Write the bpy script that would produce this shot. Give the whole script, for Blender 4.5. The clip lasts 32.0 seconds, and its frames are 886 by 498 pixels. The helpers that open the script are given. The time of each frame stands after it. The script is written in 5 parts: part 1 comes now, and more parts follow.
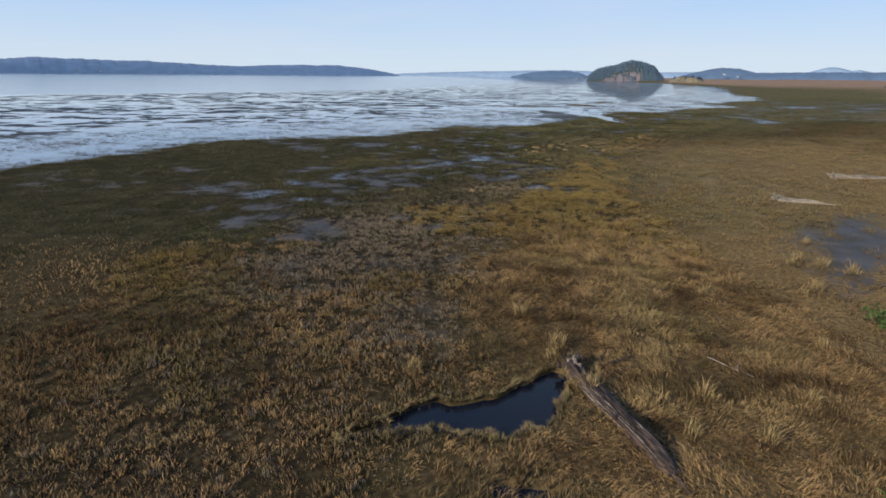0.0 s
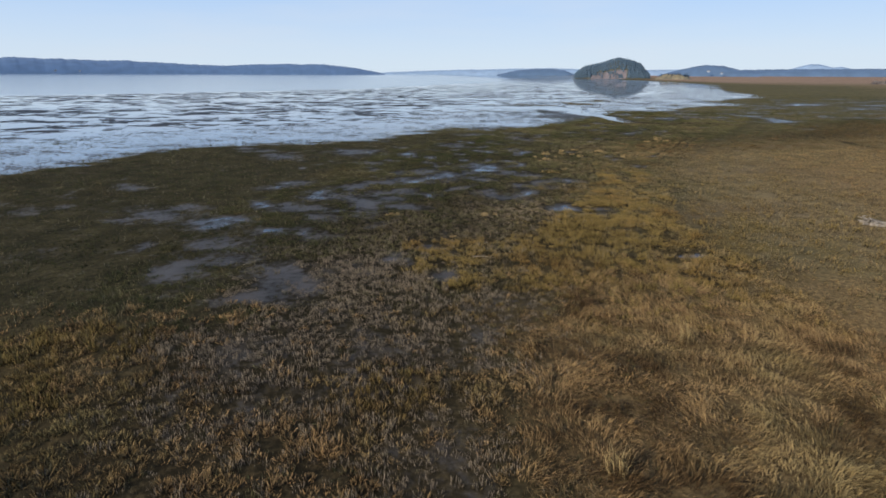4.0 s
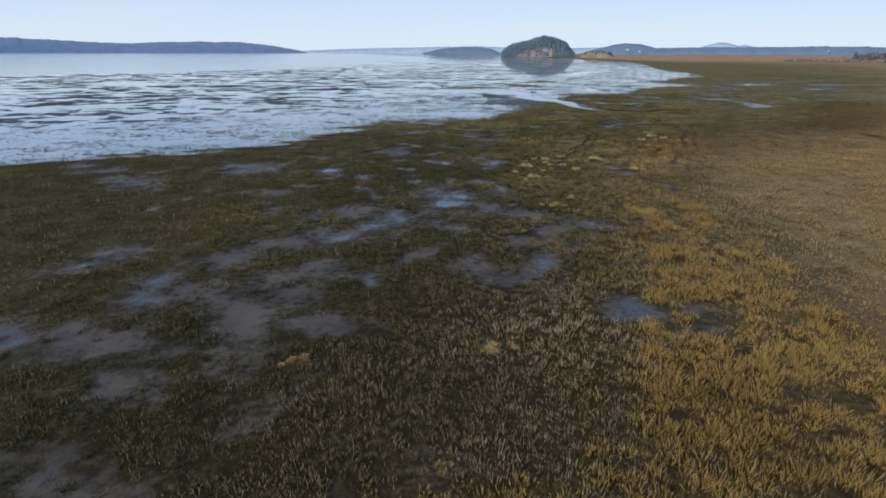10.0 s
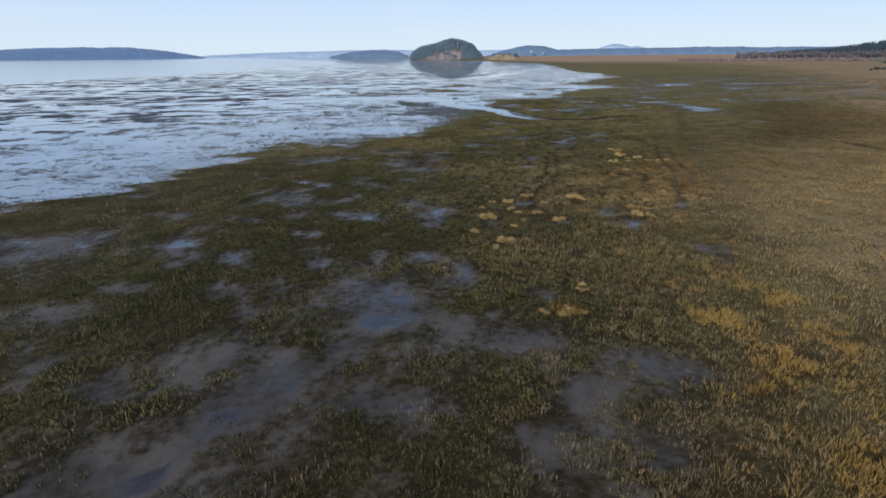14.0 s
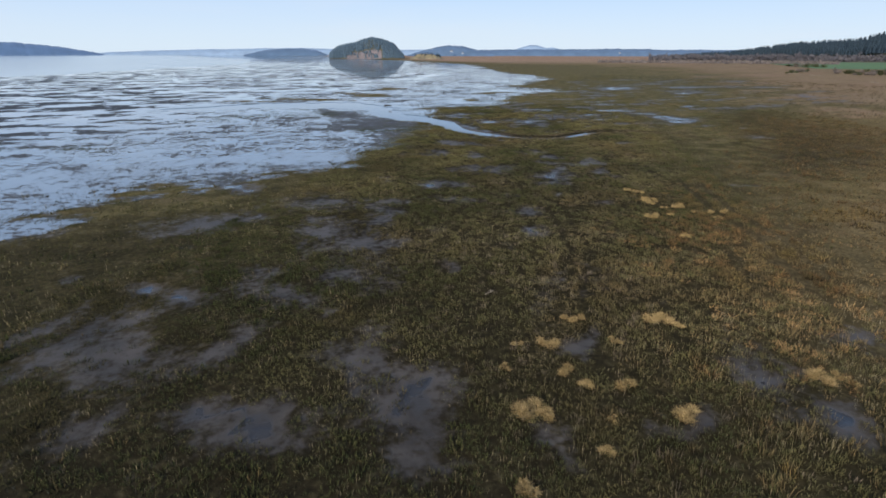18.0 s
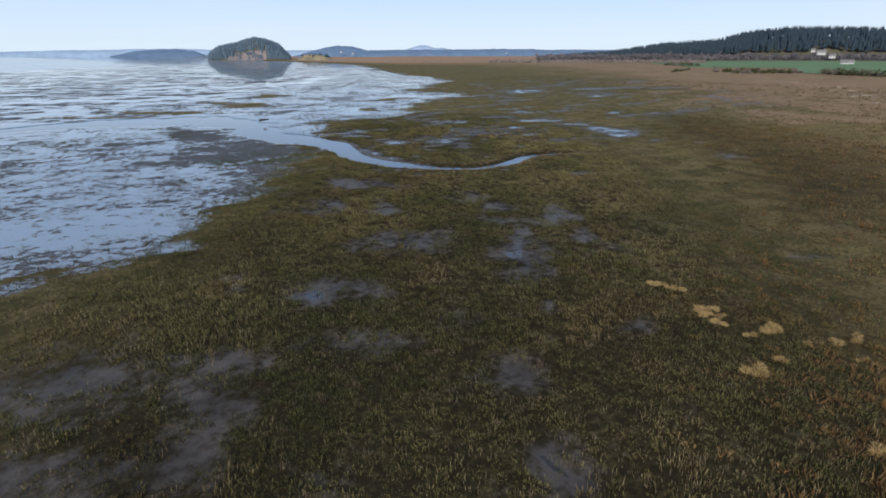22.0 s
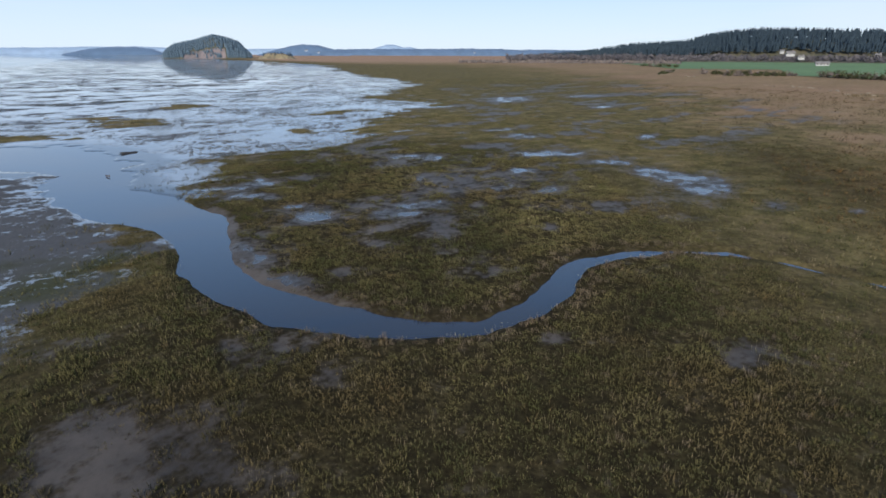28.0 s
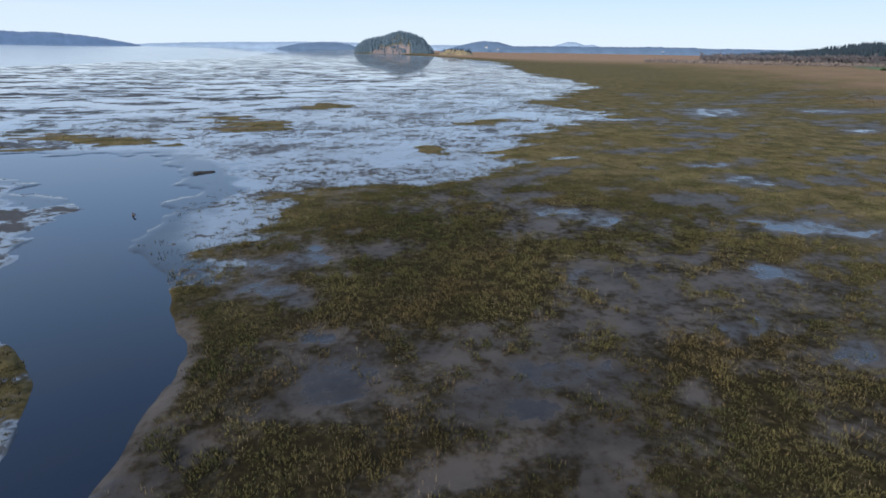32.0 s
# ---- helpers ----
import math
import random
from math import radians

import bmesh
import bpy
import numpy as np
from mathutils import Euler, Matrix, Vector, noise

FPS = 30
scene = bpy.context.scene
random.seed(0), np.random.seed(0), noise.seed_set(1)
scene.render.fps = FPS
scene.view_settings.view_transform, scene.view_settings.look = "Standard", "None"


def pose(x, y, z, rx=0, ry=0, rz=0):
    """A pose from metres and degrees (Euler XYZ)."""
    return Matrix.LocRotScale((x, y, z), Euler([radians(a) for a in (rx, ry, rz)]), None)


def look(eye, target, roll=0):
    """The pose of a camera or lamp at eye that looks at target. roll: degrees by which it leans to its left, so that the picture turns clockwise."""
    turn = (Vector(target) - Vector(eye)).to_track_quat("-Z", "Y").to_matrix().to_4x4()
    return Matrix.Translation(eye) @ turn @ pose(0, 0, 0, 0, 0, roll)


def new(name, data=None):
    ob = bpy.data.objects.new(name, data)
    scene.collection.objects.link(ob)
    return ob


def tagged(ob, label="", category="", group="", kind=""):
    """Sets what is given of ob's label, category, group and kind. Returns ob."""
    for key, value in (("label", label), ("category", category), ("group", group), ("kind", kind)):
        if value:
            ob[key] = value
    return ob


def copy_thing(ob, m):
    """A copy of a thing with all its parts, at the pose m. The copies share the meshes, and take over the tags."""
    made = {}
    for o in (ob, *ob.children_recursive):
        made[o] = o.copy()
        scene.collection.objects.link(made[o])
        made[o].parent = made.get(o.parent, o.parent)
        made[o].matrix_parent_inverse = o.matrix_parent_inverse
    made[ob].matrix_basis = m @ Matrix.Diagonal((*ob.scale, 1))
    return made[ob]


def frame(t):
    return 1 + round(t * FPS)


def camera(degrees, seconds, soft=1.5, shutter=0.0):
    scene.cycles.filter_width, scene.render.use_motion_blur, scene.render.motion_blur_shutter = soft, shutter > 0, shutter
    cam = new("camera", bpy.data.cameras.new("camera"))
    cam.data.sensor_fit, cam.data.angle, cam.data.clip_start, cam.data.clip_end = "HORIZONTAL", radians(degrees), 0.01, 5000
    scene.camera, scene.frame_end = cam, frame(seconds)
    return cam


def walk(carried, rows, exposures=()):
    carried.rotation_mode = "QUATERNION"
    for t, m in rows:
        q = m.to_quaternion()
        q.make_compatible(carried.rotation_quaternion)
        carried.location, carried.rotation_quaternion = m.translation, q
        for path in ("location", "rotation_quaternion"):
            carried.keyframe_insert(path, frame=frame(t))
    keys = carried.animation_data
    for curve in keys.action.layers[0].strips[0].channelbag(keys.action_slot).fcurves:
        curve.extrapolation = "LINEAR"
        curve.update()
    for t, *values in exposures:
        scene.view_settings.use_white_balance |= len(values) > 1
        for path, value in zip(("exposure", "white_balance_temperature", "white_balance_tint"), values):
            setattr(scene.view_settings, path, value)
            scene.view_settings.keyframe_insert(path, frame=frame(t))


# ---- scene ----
cam = camera(77.8, 32.0, soft=1.75, shutter=0.14)
# seconds, x, y, z, heading, pitch, roll
PATH = [
    (0, 0.019, 0.054, 9.468, 1.04, -17.61, 0.51),
    (0.5, -0.123, 1.298, 9.482, 1.21, -17.51, 0.46),
    (1, -0.275, 2.391, 9.456, 1.38, -17.45, 0.46),
    (1.5, -0.431, 3.439, 9.408, 1.55, -17.46, 0.49),
    (2, -0.605, 4.512, 9.355, 1.73, -17.52, 0.52),
    (2.5, -0.770, 5.688, 9.300, 1.98, -17.59, 0.53),
    (3, -0.903, 7.009, 9.266, 2.11, -17.65, 0.51),
    (3.5, -0.985, 8.410, 9.245, 2.19, -17.76, 0.42),
    (5.5, -1.033, 13.975, 9.176, 2.99, -17.61, -0.22),
    (6, -1.020, 15.584, 9.208, 3.05, -17.65, -0.09),
    (6.5, -1.023, 17.300, 9.247, 3.08, -17.68, 0.12),
    (7, -1.058, 19.085, 9.273, 3.34, -17.80, 0.25),
    (7.5, -1.107, 20.915, 9.280, 3.73, -18.58, 0.32),
    (8, -1.138, 22.757, 9.272, 4.05, -19.36, 0.33),
    (8.5, -1.119, 24.601, 9.255, 4.60, -19.84, 0.32),
    (9, -1.077, 26.490, 9.235, 5.81, -19.76, 0.27),
    (9.5, -1.024, 28.444, 9.208, 7.66, -19.78, 0.23),
    (10, -0.941, 30.445, 9.166, 9.76, -19.75, 0.19),
    (10.5, -0.797, 32.464, 9.109, 11.70, -19.68, 0.13),
    (11, -0.586, 34.465, 9.043, 13.32, -19.62, 0.02),
    (11.5, -0.318, 36.441, 8.986, 14.57, -19.45, -0.12),
    (12, 0.005, 38.398, 8.957, 15.53, -19.43, -0.26),
    (12.5, 0.367, 40.353, 8.952, 16.31, -19.39, -0.38),
    (13, 0.759, 42.329, 8.961, 17.01, -19.50, -0.47),
    (13.5, 1.181, 44.349, 8.974, 17.71, -19.43, -0.48),
    (14, 1.628, 46.422, 8.979, 18.59, -19.47, -0.43),
    (14.5, 2.116, 48.572, 8.978, 19.50, -19.57, -0.37),
    (16.5, 3.954, 58.270, 9.006, 23.56, -19.55, -0.12),
    (17, 4.610, 60.396, 9.005, 24.48, -19.62, -0.03),
    (17.5, 5.368, 62.464, 8.999, 25.43, -19.65, 0.07),
    (18, 6.194, 64.541, 8.996, 26.63, -19.53, 0.16),
    (18.5, 7.073, 66.624, 8.997, 27.88, -19.57, 0.18),
    (19, 8.005, 68.709, 8.997, 29.11, -19.63, 0.16),
    (19.5, 8.994, 70.765, 9.003, 30.46, -19.62, 0.14),
    (20, 10.047, 72.784, 9.017, 32.08, -19.50, 0.10),
    (20.5, 11.156, 74.805, 9.033, 33.84, -19.56, 0.04),
    (21, 12.313, 76.839, 9.045, 35.43, -19.58, -0.01),
    (21.5, 13.513, 78.846, 9.056, 36.55, -19.59, -0.03),
    (22, 14.750, 80.808, 9.063, 37.31, -19.49, -0.06),
    (22.5, 16.026, 82.741, 9.057, 38.37, -19.45, -0.08),
    (23, 17.379, 84.683, 9.048, 39.75, -19.41, -0.10),
    (23.5, 18.829, 86.622, 9.033, 40.87, -19.38, -0.19),
    (24, 20.374, 88.523, 9.033, 41.44, -19.38, -0.26),
    (24.5, 21.935, 90.372, 9.049, 42.02, -19.34, -0.28),
    (25.5, 25.020, 93.983, 9.166, 43.20, -19.45, -0.09),
    (27.5, 31.041, 101.600, 9.051, 42.25, -19.51, 0.18),
    (28, 32.663, 103.362, 9.042, 40.55, -19.53, 0.24),
    (28.5, 34.284, 105.123, 9.050, 38.79, -19.57, 0.30),
    (29, 35.879, 106.918, 9.073, 36.66, -19.64, 0.36),
    (29.5, 37.432, 108.757, 9.096, 34.45, -19.75, 0.43),
    (30, 38.931, 110.643, 9.104, 32.35, -19.85, 0.50),
    (30.5, 40.366, 112.550, 9.091, 30.32, -19.93, 0.59),
    (31, 41.749, 114.462, 9.062, 28.16, -19.89, 0.70),
    (31.5, 43.098, 116.371, 9.026, 25.75, -19.92, 0.83),
    (32, 44.434, 118.277, 9.013, 23.31, -19.96, 0.99),
]

def aim(x, y, z, heading, pitch, roll):
    h, p = radians(heading), radians(pitch)
    way = Vector((math.sin(h) * math.cos(p), math.cos(h) * math.cos(p), math.sin(p)))
    return look((x, y, z), Vector((x, y, z)) + way, roll)


walk(cam, [(row[0], aim(*row[1:])) for row in PATH], exposures=[(0.0, -0.1), (9.0, 0.0), (20.0, 0.04), (28.0, 0.13), (32.0, 0.13)])

# ---- light ----
SUN_UP, SUN_FROM = 23.0, Vector((-0.80, -0.60, 0.0)).normalized()
world = bpy.data.worlds.new("sky")
scene.world = world
world.use_nodes = True
wn, wl = world.node_tree.nodes, world.node_tree.links
wn.clear()
sky = wn.new("ShaderNodeTexSky")
sky.sky_type, sky.sun_disc = "NISHITA", False
sky.sun_elevation = radians(SUN_UP)
sky.sun_rotation = math.atan2(SUN_FROM.x, SUN_FROM.y)
sky.altitude, sky.air_density, sky.dust_density, sky.ozone_density = 0, 1.0, 0.6, 2.5
back = wn.new("ShaderNodeBackground")
back.inputs[1].default_value = 0.1
wout = wn.new("ShaderNodeOutputWorld")
# thin high veil over the blue, whitest at the horizon, with faint streaks
coord = wn.new("ShaderNodeTexCoord")
axes = wn.new("ShaderNodeSeparateXYZ")
wl.new(coord.outputs["Generated"], axes.inputs[0])


def sky_ramp(source, a, b, lo, hi):
    n = wn.new("ShaderNodeMapRange")
    n.interpolation_type = "SMOOTHSTEP"
    wl.new(source, n.inputs[0])
    for k, v in zip((1, 2, 3, 4), (a, b, lo, hi)):
        n.inputs[k].default_value = v
    return n.outputs[0]


def sky_mix(f, a, b):
    n = wn.new("ShaderNodeMix")
    n.data_type = "RGBA"
    wl.new(f, n.inputs[0])
    for k, v in ((6, a), (7, b)):
        if isinstance(v, tuple):
            n.inputs[k].default_value = (*v, 1)
        else:
            wl.new(v, n.inputs[k])
    return n.outputs[2]


stretch = wn.new("ShaderNodeMapping")
stretch.inputs["Scale"].default_value = (1.0, 1.0, 7.0)
wl.new(coord.outputs["Generated"], stretch.inputs[0])
wisps = wn.new("ShaderNodeTexNoise")
wisps.inputs["Scale"].default_value, wisps.inputs["Detail"].default_value = 2.2, 5.0
wl.new(stretch.outputs[0], wisps.inputs["Vector"])
veil = sky_mix(sky_ramp(axes.outputs["Z"], -0.01, 0.15, 0.0, 1.0), (7.2, 8.5, 9.8), (4.9, 7.0, 10.4))
veil = sky_mix(sky_ramp(axes.outputs["Z"], 0.12, 0.32, 0.0, 1.0), veil, (4.8, 7.8, 12.8))
veil = sky_mix(sky_ramp(axes.outputs["Z"], 0.35, 0.75, 0.0, 1.0), veil, (2.0, 3.6, 7.2))
veil = sky_mix(sky_ramp(wisps.outputs["Fac"], 0.42, 0.72, 0.0, 0.3), veil, (7.6, 8.2, 9.2))
shade = sky_mix(sky_ramp(axes.outputs["Z"], 0.0, 0.7, 0.92, 0.5), sky.outputs[0], veil)
wl.new(shade, back.inputs[0])
wl.new(back.outputs[0], wout.inputs[0])

sun_lamp = bpy.data.lights.new("sun", "SUN")
sun_lamp.energy, sun_lamp.angle, sun_lamp.color = 5.0, radians(0.6), (1.0, 0.92, 0.79)
up = math.tan(radians(SUN_UP))
new("sun", sun_lamp).matrix_world = look((SUN_FROM.x * 100, SUN_FROM.y * 100, up * 100), (0, 0, 0))


# ---- noise and plan, in numpy ----
def lattice(ix, iy, seed):
    n = (ix.astype(np.int64) * 374761393 + iy.astype(np.int64) * 668265263 + seed * 2147483647) & 0xFFFFFFFF
    n = ((n ^ (n >> 13)) * 1274126177) & 0xFFFFFFFF
    return ((n ^ (n >> 16)) & 0xFFFF) / 65535.0


def value_noise(x, y, size, seed=0):
    u, v = x / size, y / size
    iu, iv = np.floor(u), np.floor(v)
    fu, fv = u - iu, v - iv
    fu, fv = fu * fu * (3 - 2 * fu), fv * fv * (3 - 2 * fv)
    a, b = lattice(iu, iv, seed), lattice(iu + 1, iv, seed)
    c, d = lattice(iu, iv + 1, seed), lattice(iu + 1, iv + 1, seed)
    return (a * (1 - fu) + b * fu) * (1 - fv) + (c * (1 - fu) + d * fu) * fv


def fbm(x, y, size, seed=0, octaves=4):
    total, amp, norm = 0.0, 1.0, 0.0
    for k in range(octaves):
        c, s = math.cos(0.6 * k + 0.4), math.sin(0.6 * k + 0.4)
        total = total + amp * value_noise(c * x - s * y, s * x + c * y, size / 2 ** k, seed + 17 * k)
        norm += amp
        amp *= 0.55
    return total / norm


def smooth(a, b, v):
    t = np.clip((v - a) / (b - a), 0, 1)
    return t * t * (3 - 2 * t)


def line_distance(x, y, pts):
    """Distance to a line of points."""
    best = np.full(x.shape, 1e18)
    for (x0, y0), (x1, y1) in zip(pts, pts[1:]):
        dx, dy = x1 - x0, y1 - y0
        t = np.clip(((x - x0) * dx + (y - y0) * dy) / (dx * dx + dy * dy), 0, 1)
        best = np.minimum(best, (x - x0 - t * dx) ** 2 + (y - y0 - t * dy) ** 2)
    return np.sqrt(best)


def right_of(x, y, pts):
    """1 on the right of a line that runs north, -1 on its left."""
    ring = list(pts) + [(9000, pts[-1][1]), (9000, pts[0][1])]
    inside = np.zeros(x.shape, bool)
    for (x0, y0), (x1, y1) in zip(ring, ring[1:] + ring[:1]):
        if y0 != y1:
            inside ^= ((y0 > y) != (y1 > y)) & (x < (x1 - x0) * (y - y0) / (y1 - y0) + x0)
    return np.where(inside, 1.0, -1.0)


def width_distance(x, y, pts):
    """Distance past the bank of a channel; each point carries its half width. Negative in the channel."""
    best = np.full(x.shape, 1e9)
    for (x0, y0, w0), (x1, y1, w1) in zip(pts, pts[1:]):
        dx, dy = x1 - x0, y1 - y0
        t = np.clip(((x - x0) * dx + (y - y0) * dy) / (dx * dx + dy * dy), 0, 1)
        d = np.hypot(x - x0 - t * dx, y - y0 - t * dy) - (w0 + t * (w1 - w0))
        best = np.minimum(best, d)
    return best


def blobs(x, y, items):
    """Greatest of soft round patches (x, y, along, across, turn); 1 in the middle, 0 at the rim and less outside."""
    best = np.full(x.shape, -3.0)
    for bx, by, ra, rb, turn in items:
        c, s = math.cos(radians(turn)), math.sin(radians(turn))
        u, v = ((x - bx) * c + (y - by) * s) / ra, (-(x - bx) * s + (y - by) * c) / rb
        best = np.maximum(best, 1 - np.hypot(u, v))
    return best


# edge of the marsh against the bay, south of the creek and north of it; land lies to the right
SHORE = [(-400, -5000), (-400, -260), (-120, -20), (-70, 38), (-43, 55), (-36.5, 70), (-33, 80), (-24, 85), (-14, 87), (-7, 91.5), (-3, 97),
         (0.5, 105), (6, 108), (15, 108.8), (20.5, 112), (26, 117), (32, 124), (37, 131), (38.5, 136), (41.6, 139), (45.5, 146),
         (49, 152), (53, 155.8), (58.5, 153), (64, 156), (74.6, 163), (84, 176), (95, 181), (104, 188), (99, 205), (120, 226),
         (142, 244), (201, 393), (273, 542), (310, 720), (350, 1000), (420, 1190), (520, 1300), (700, 2800), (900, 5000)]
# creek, from the inland trickle to its mouth, with half widths
CREEK = [(60.2, 106, 0.1), (60.2, 108.5, 0.12), (60.0, 111, 0.14), (59.3, 113.3, 0.18), (57.6, 115.2, 0.27), (55.5, 116.5, 0.39), (52.5, 117.1, 0.53),
         (49.9, 116.0, 0.60), (47.4, 115.4, 0.56), (44.9, 115.6, 0.55), (43.1, 116.9, 0.74), (41.8, 118.6, 0.95), (40.4, 121.0, 1.12), (39.5, 124.1, 1.16),
         (39.5, 128.0, 1.1), (40.6, 131.5, 1.22), (41.1, 135.4, 1.95), (39.4, 140.9, 2.9), (38.1, 145.8, 2.4), (38.6, 151.7, 2.2), (39.2, 158, 3.4), (36, 168, 5.5), (24, 172, 4.0), (8, 170, 2.0)]
# the creek's middle line where it runs north
CREEK_YS, CREEK_XS = (116.9, 118.6, 121, 124.1, 128, 131.5, 135.4, 140.9), (43.1, 41.8, 40.4, 39.5, 39.5, 40.6, 41.1, 39.4)
POND = [(-2.3, 12.8, 0.04), (-1.1, 13.0, 0.12), (-0.2, 13.7, 0.55), (0.6, 13.65, 0.66), (1.7, 13.45, 0.92), (2.6, 14.0, 0.98), (3.4, 14.75, 0.82), (3.9, 15.6, 0.55), (3.95, 16.1, 0.25)]
PUDDLE = [(12.2, 37.0, 0.2), (13.2, 36.9, 0.4), (13.9, 37.0, 0.25), (14.4, 36.8, 0.2)]
POOL = [(1.6, 10.8, 0.1), (2.3, 10.7, 0.3), (3.1, 10.5, 0.15)]
# upper edge of the wet hollows; ochre grass lies to its right
GOLD_LINE = [(-3, -5000), (-3, -20), (-2, 8), (0, 20), (1.5, 30), (2, 39), (6, 42.5), (11, 47), (10.5, 51), (15, 58), (17, 65), (20, 76), (26, 88), (38, 93),
             (58, 105), (95, 140), (140, 180), (300, 400), (500, 1200), (900, 5000)]
# past this line to the east the marsh is level pinkish straw
STRAW_LINE = [(150, -5000), (150, 60), (122, 96), (108, 118), (118, 140), (160, 170), (235, 228), (330, 330), (560, 800), (900, 5000)]
GOLD_SPOTS = [(-13.7, 27.2, 3.6, 2.2, 12), (-12.9, 24, 2.6, 1.8, 135), (0.7, 37.5, 3.9, 2.4, 112), (-2.1, 24.4, 2.2, 1.7, 167), (2.5, 39.2, 1.2, 1.1, 32), (-0.8, 35.5, 1.7, 1.3, 59),
              (1.1, 33.2, 2.0, 1.2, 110), (16.7, 60.3, 1.6, 1.0, 30), (19.3, 60, 1.5, 0.8, 27), (16, 56.6, 1.8, 1.0, 23), (13.7, 52.7, 1.2, 0.8, 27), (41.1, 81.8, 3.2, 1.6, 176),
              (10.7, 48.6, 1.2, 0.5, 171), (15.2, 56.5, 1.8, 0.8, 52), (9.6, 42.9, 2.8, 1.6, 165), (11.6, 62.2, 1.0, 0.6, 165)]
# wet hollows with bare mud, by stretches of the marsh
WET_SOUTH = [(5.3, 65.2, 2.5, 1.8, 76), (0.7, 60.1, 2.9, 1.7, 34), (-2.7, 58.3, 2.1, 1.4, 174), (-12.6, 56.2, 1.6, 0.8, 39), (-8.9, 52.1, 2.1, 0.9, 106),
             (-12.5, 49.3, 1.6, 0.7, 114), (-0.5, 52.0, 1.0, 0.5, 89), (-14.1, 43.8, 1.8, 1.5, 152), (-10.0, 41.9, 1.0, 0.6, 163), (-7.7, 41.6, 0.9, 0.6, 127),
             (7.5, 52.7, 1.7, 0.5, 75), (12.2, 57.8, 0.9, 0.7, 25), (9.1, 47.7, 0.9, 0.7, 31), (-2.4, 36.8, 0.5, 0.4, 102)]
MUD_SOUTH = [(-4.6, 57.0, 1.7, 0.7, 45), (-10.0, 48.3, 1.9, 1.0, 170), (-7.7, 45.6, 1.1, 0.8, 151), (-5.3, 49.5, 3.7, 1.1, 109), (-2.0, 48.0, 1.4, 0.7, 176),
             (-17.5, 48.6, 1.3, 0.6, 168), (-18.7, 46.6, 2.2, 1.2, 141), (-12.3, 39.5, 1.7, 1.2, 170), (-10.7, 36.8, 1.1, 1.0, 155), (-13.0, 35.2, 2.0, 1.3, 117),
             (-6.8, 33.5, 1.9, 1.1, 102), (-16.2, 39.1, 0.8, 0.5, 52), (-20.0, 44.6, 1.1, 0.5, 158), (5.2, 52.1, 2.4, 0.8, 122), (11.3, 47.2, 1.2, 0.6, 137),
             (-1.9, 37.0, 1.2, 0.3, 126), (-0.7, 38.7, 1.2, 0.6, 124), (0.1, 34.1, 0.7, 0.6, 82), (-16.4, 73.4, 2.2, 1.5, 124)]
MUD_SOUTH_B = [(-9.1, 76.6, 2.4, 1.8, 165), (-2.1, 73.6, 1.3, 1.1, 97), (-22.7, 80.1, 2.2, 1.1, 116), (-24.7, 55.5, 1.6, 0.8, 139), (-7.8, 33.7, 1.7, 1.1, 82),
               (-8.1, 31.8, 1.2, 0.8, 5)]
WET_GOLDEN = [(-3.0, 62.2, 0.7, 0.5, 127), (-1.3, 57.8, 1.6, 0.8, 0), (-0.6, 52.2, 0.9, 0.7, 103), (-8.9, 51.6, 1.6, 1.0, 117), (-13.1, 65.5, 0.9, 0.4, 123),
              (9.2, 47.7, 0.9, 0.5, 147), (21.6, 65.6, 0.9, 0.6, 28)]
MUD_GOLDEN = [(-3.6, 57.3, 1.4, 0.8, 177), (-5.6, 57.2, 1.6, 0.4, 66), (1.3, 54.4, 1.9, 0.5, 34), (-2.1, 53.7, 1.0, 0.9, 27), (-6.8, 55.5, 1.8, 1.0, 34),
              (-11.5, 56.8, 1.3, 1.0, 3), (-4.3, 52.7, 1.2, 0.8, 52), (-7.3, 51.9, 1.4, 0.8, 130), (-3.2, 50.9, 1.7, 1.2, 128), (5.2, 51.4, 1.9, 0.9, 141),
              (7.4, 52.9, 1.6, 0.7, 82), (11.0, 45.6, 0.9, 0.5, 153), (-2.7, 48.3, 1.4, 0.6, 163), (-8.0, 48.0, 1.4, 0.7, 141), (-7.0, 77.3, 1.7, 0.9, 108),
              (-2.5, 75.2, 1.4, 1.0, 107), (-17.1, 74.1, 2.1, 1.1, 145), (11.0, 76.2, 1.1, 1.1, 17), (-20.1, 78.4, 1.8, 0.9, 148)]
MUD_GOLDEN_B = [(-9.8, 77.5, 1.6, 1.0, 78)]
WET_HOLLOW = [(5.5, 64.4, 1.9, 1.7, 138), (4.1, 70.6, 1.4, 0.6, 85), (0.4, 72.3, 1.3, 0.7, 100), (-0.2, 68.4, 0.8, 0.5, 124), (1.7, 68.1, 0.7, 0.5, 136),
              (3.5, 74.8, 0.8, 0.5, 95), (6.0, 85.9, 0.9, 0.6, 92), (11.2, 76.3, 1.1, 1.0, 82), (7.3, 76.5, 1.0, 0.5, 157), (-2.3, 75.3, 1.5, 1.0, 129),
              (-6.9, 77.2, 2.2, 0.8, 81), (-10.0, 77.4, 2.7, 0.4, 119), (10.6, 104.2, 1.6, 1.1, 94), (11.6, 63.9, 0.5, 0.3, 55), (20.9, 70.7, 0.9, 0.7, 19),
              (21.5, 65.5, 1.0, 0.5, 36), (8.7, 69.3, 0.8, 0.6, 157), (9.5, 67.2, 1.2, 0.5, 86), (6.4, 69.8, 0.9, 0.4, 79)]
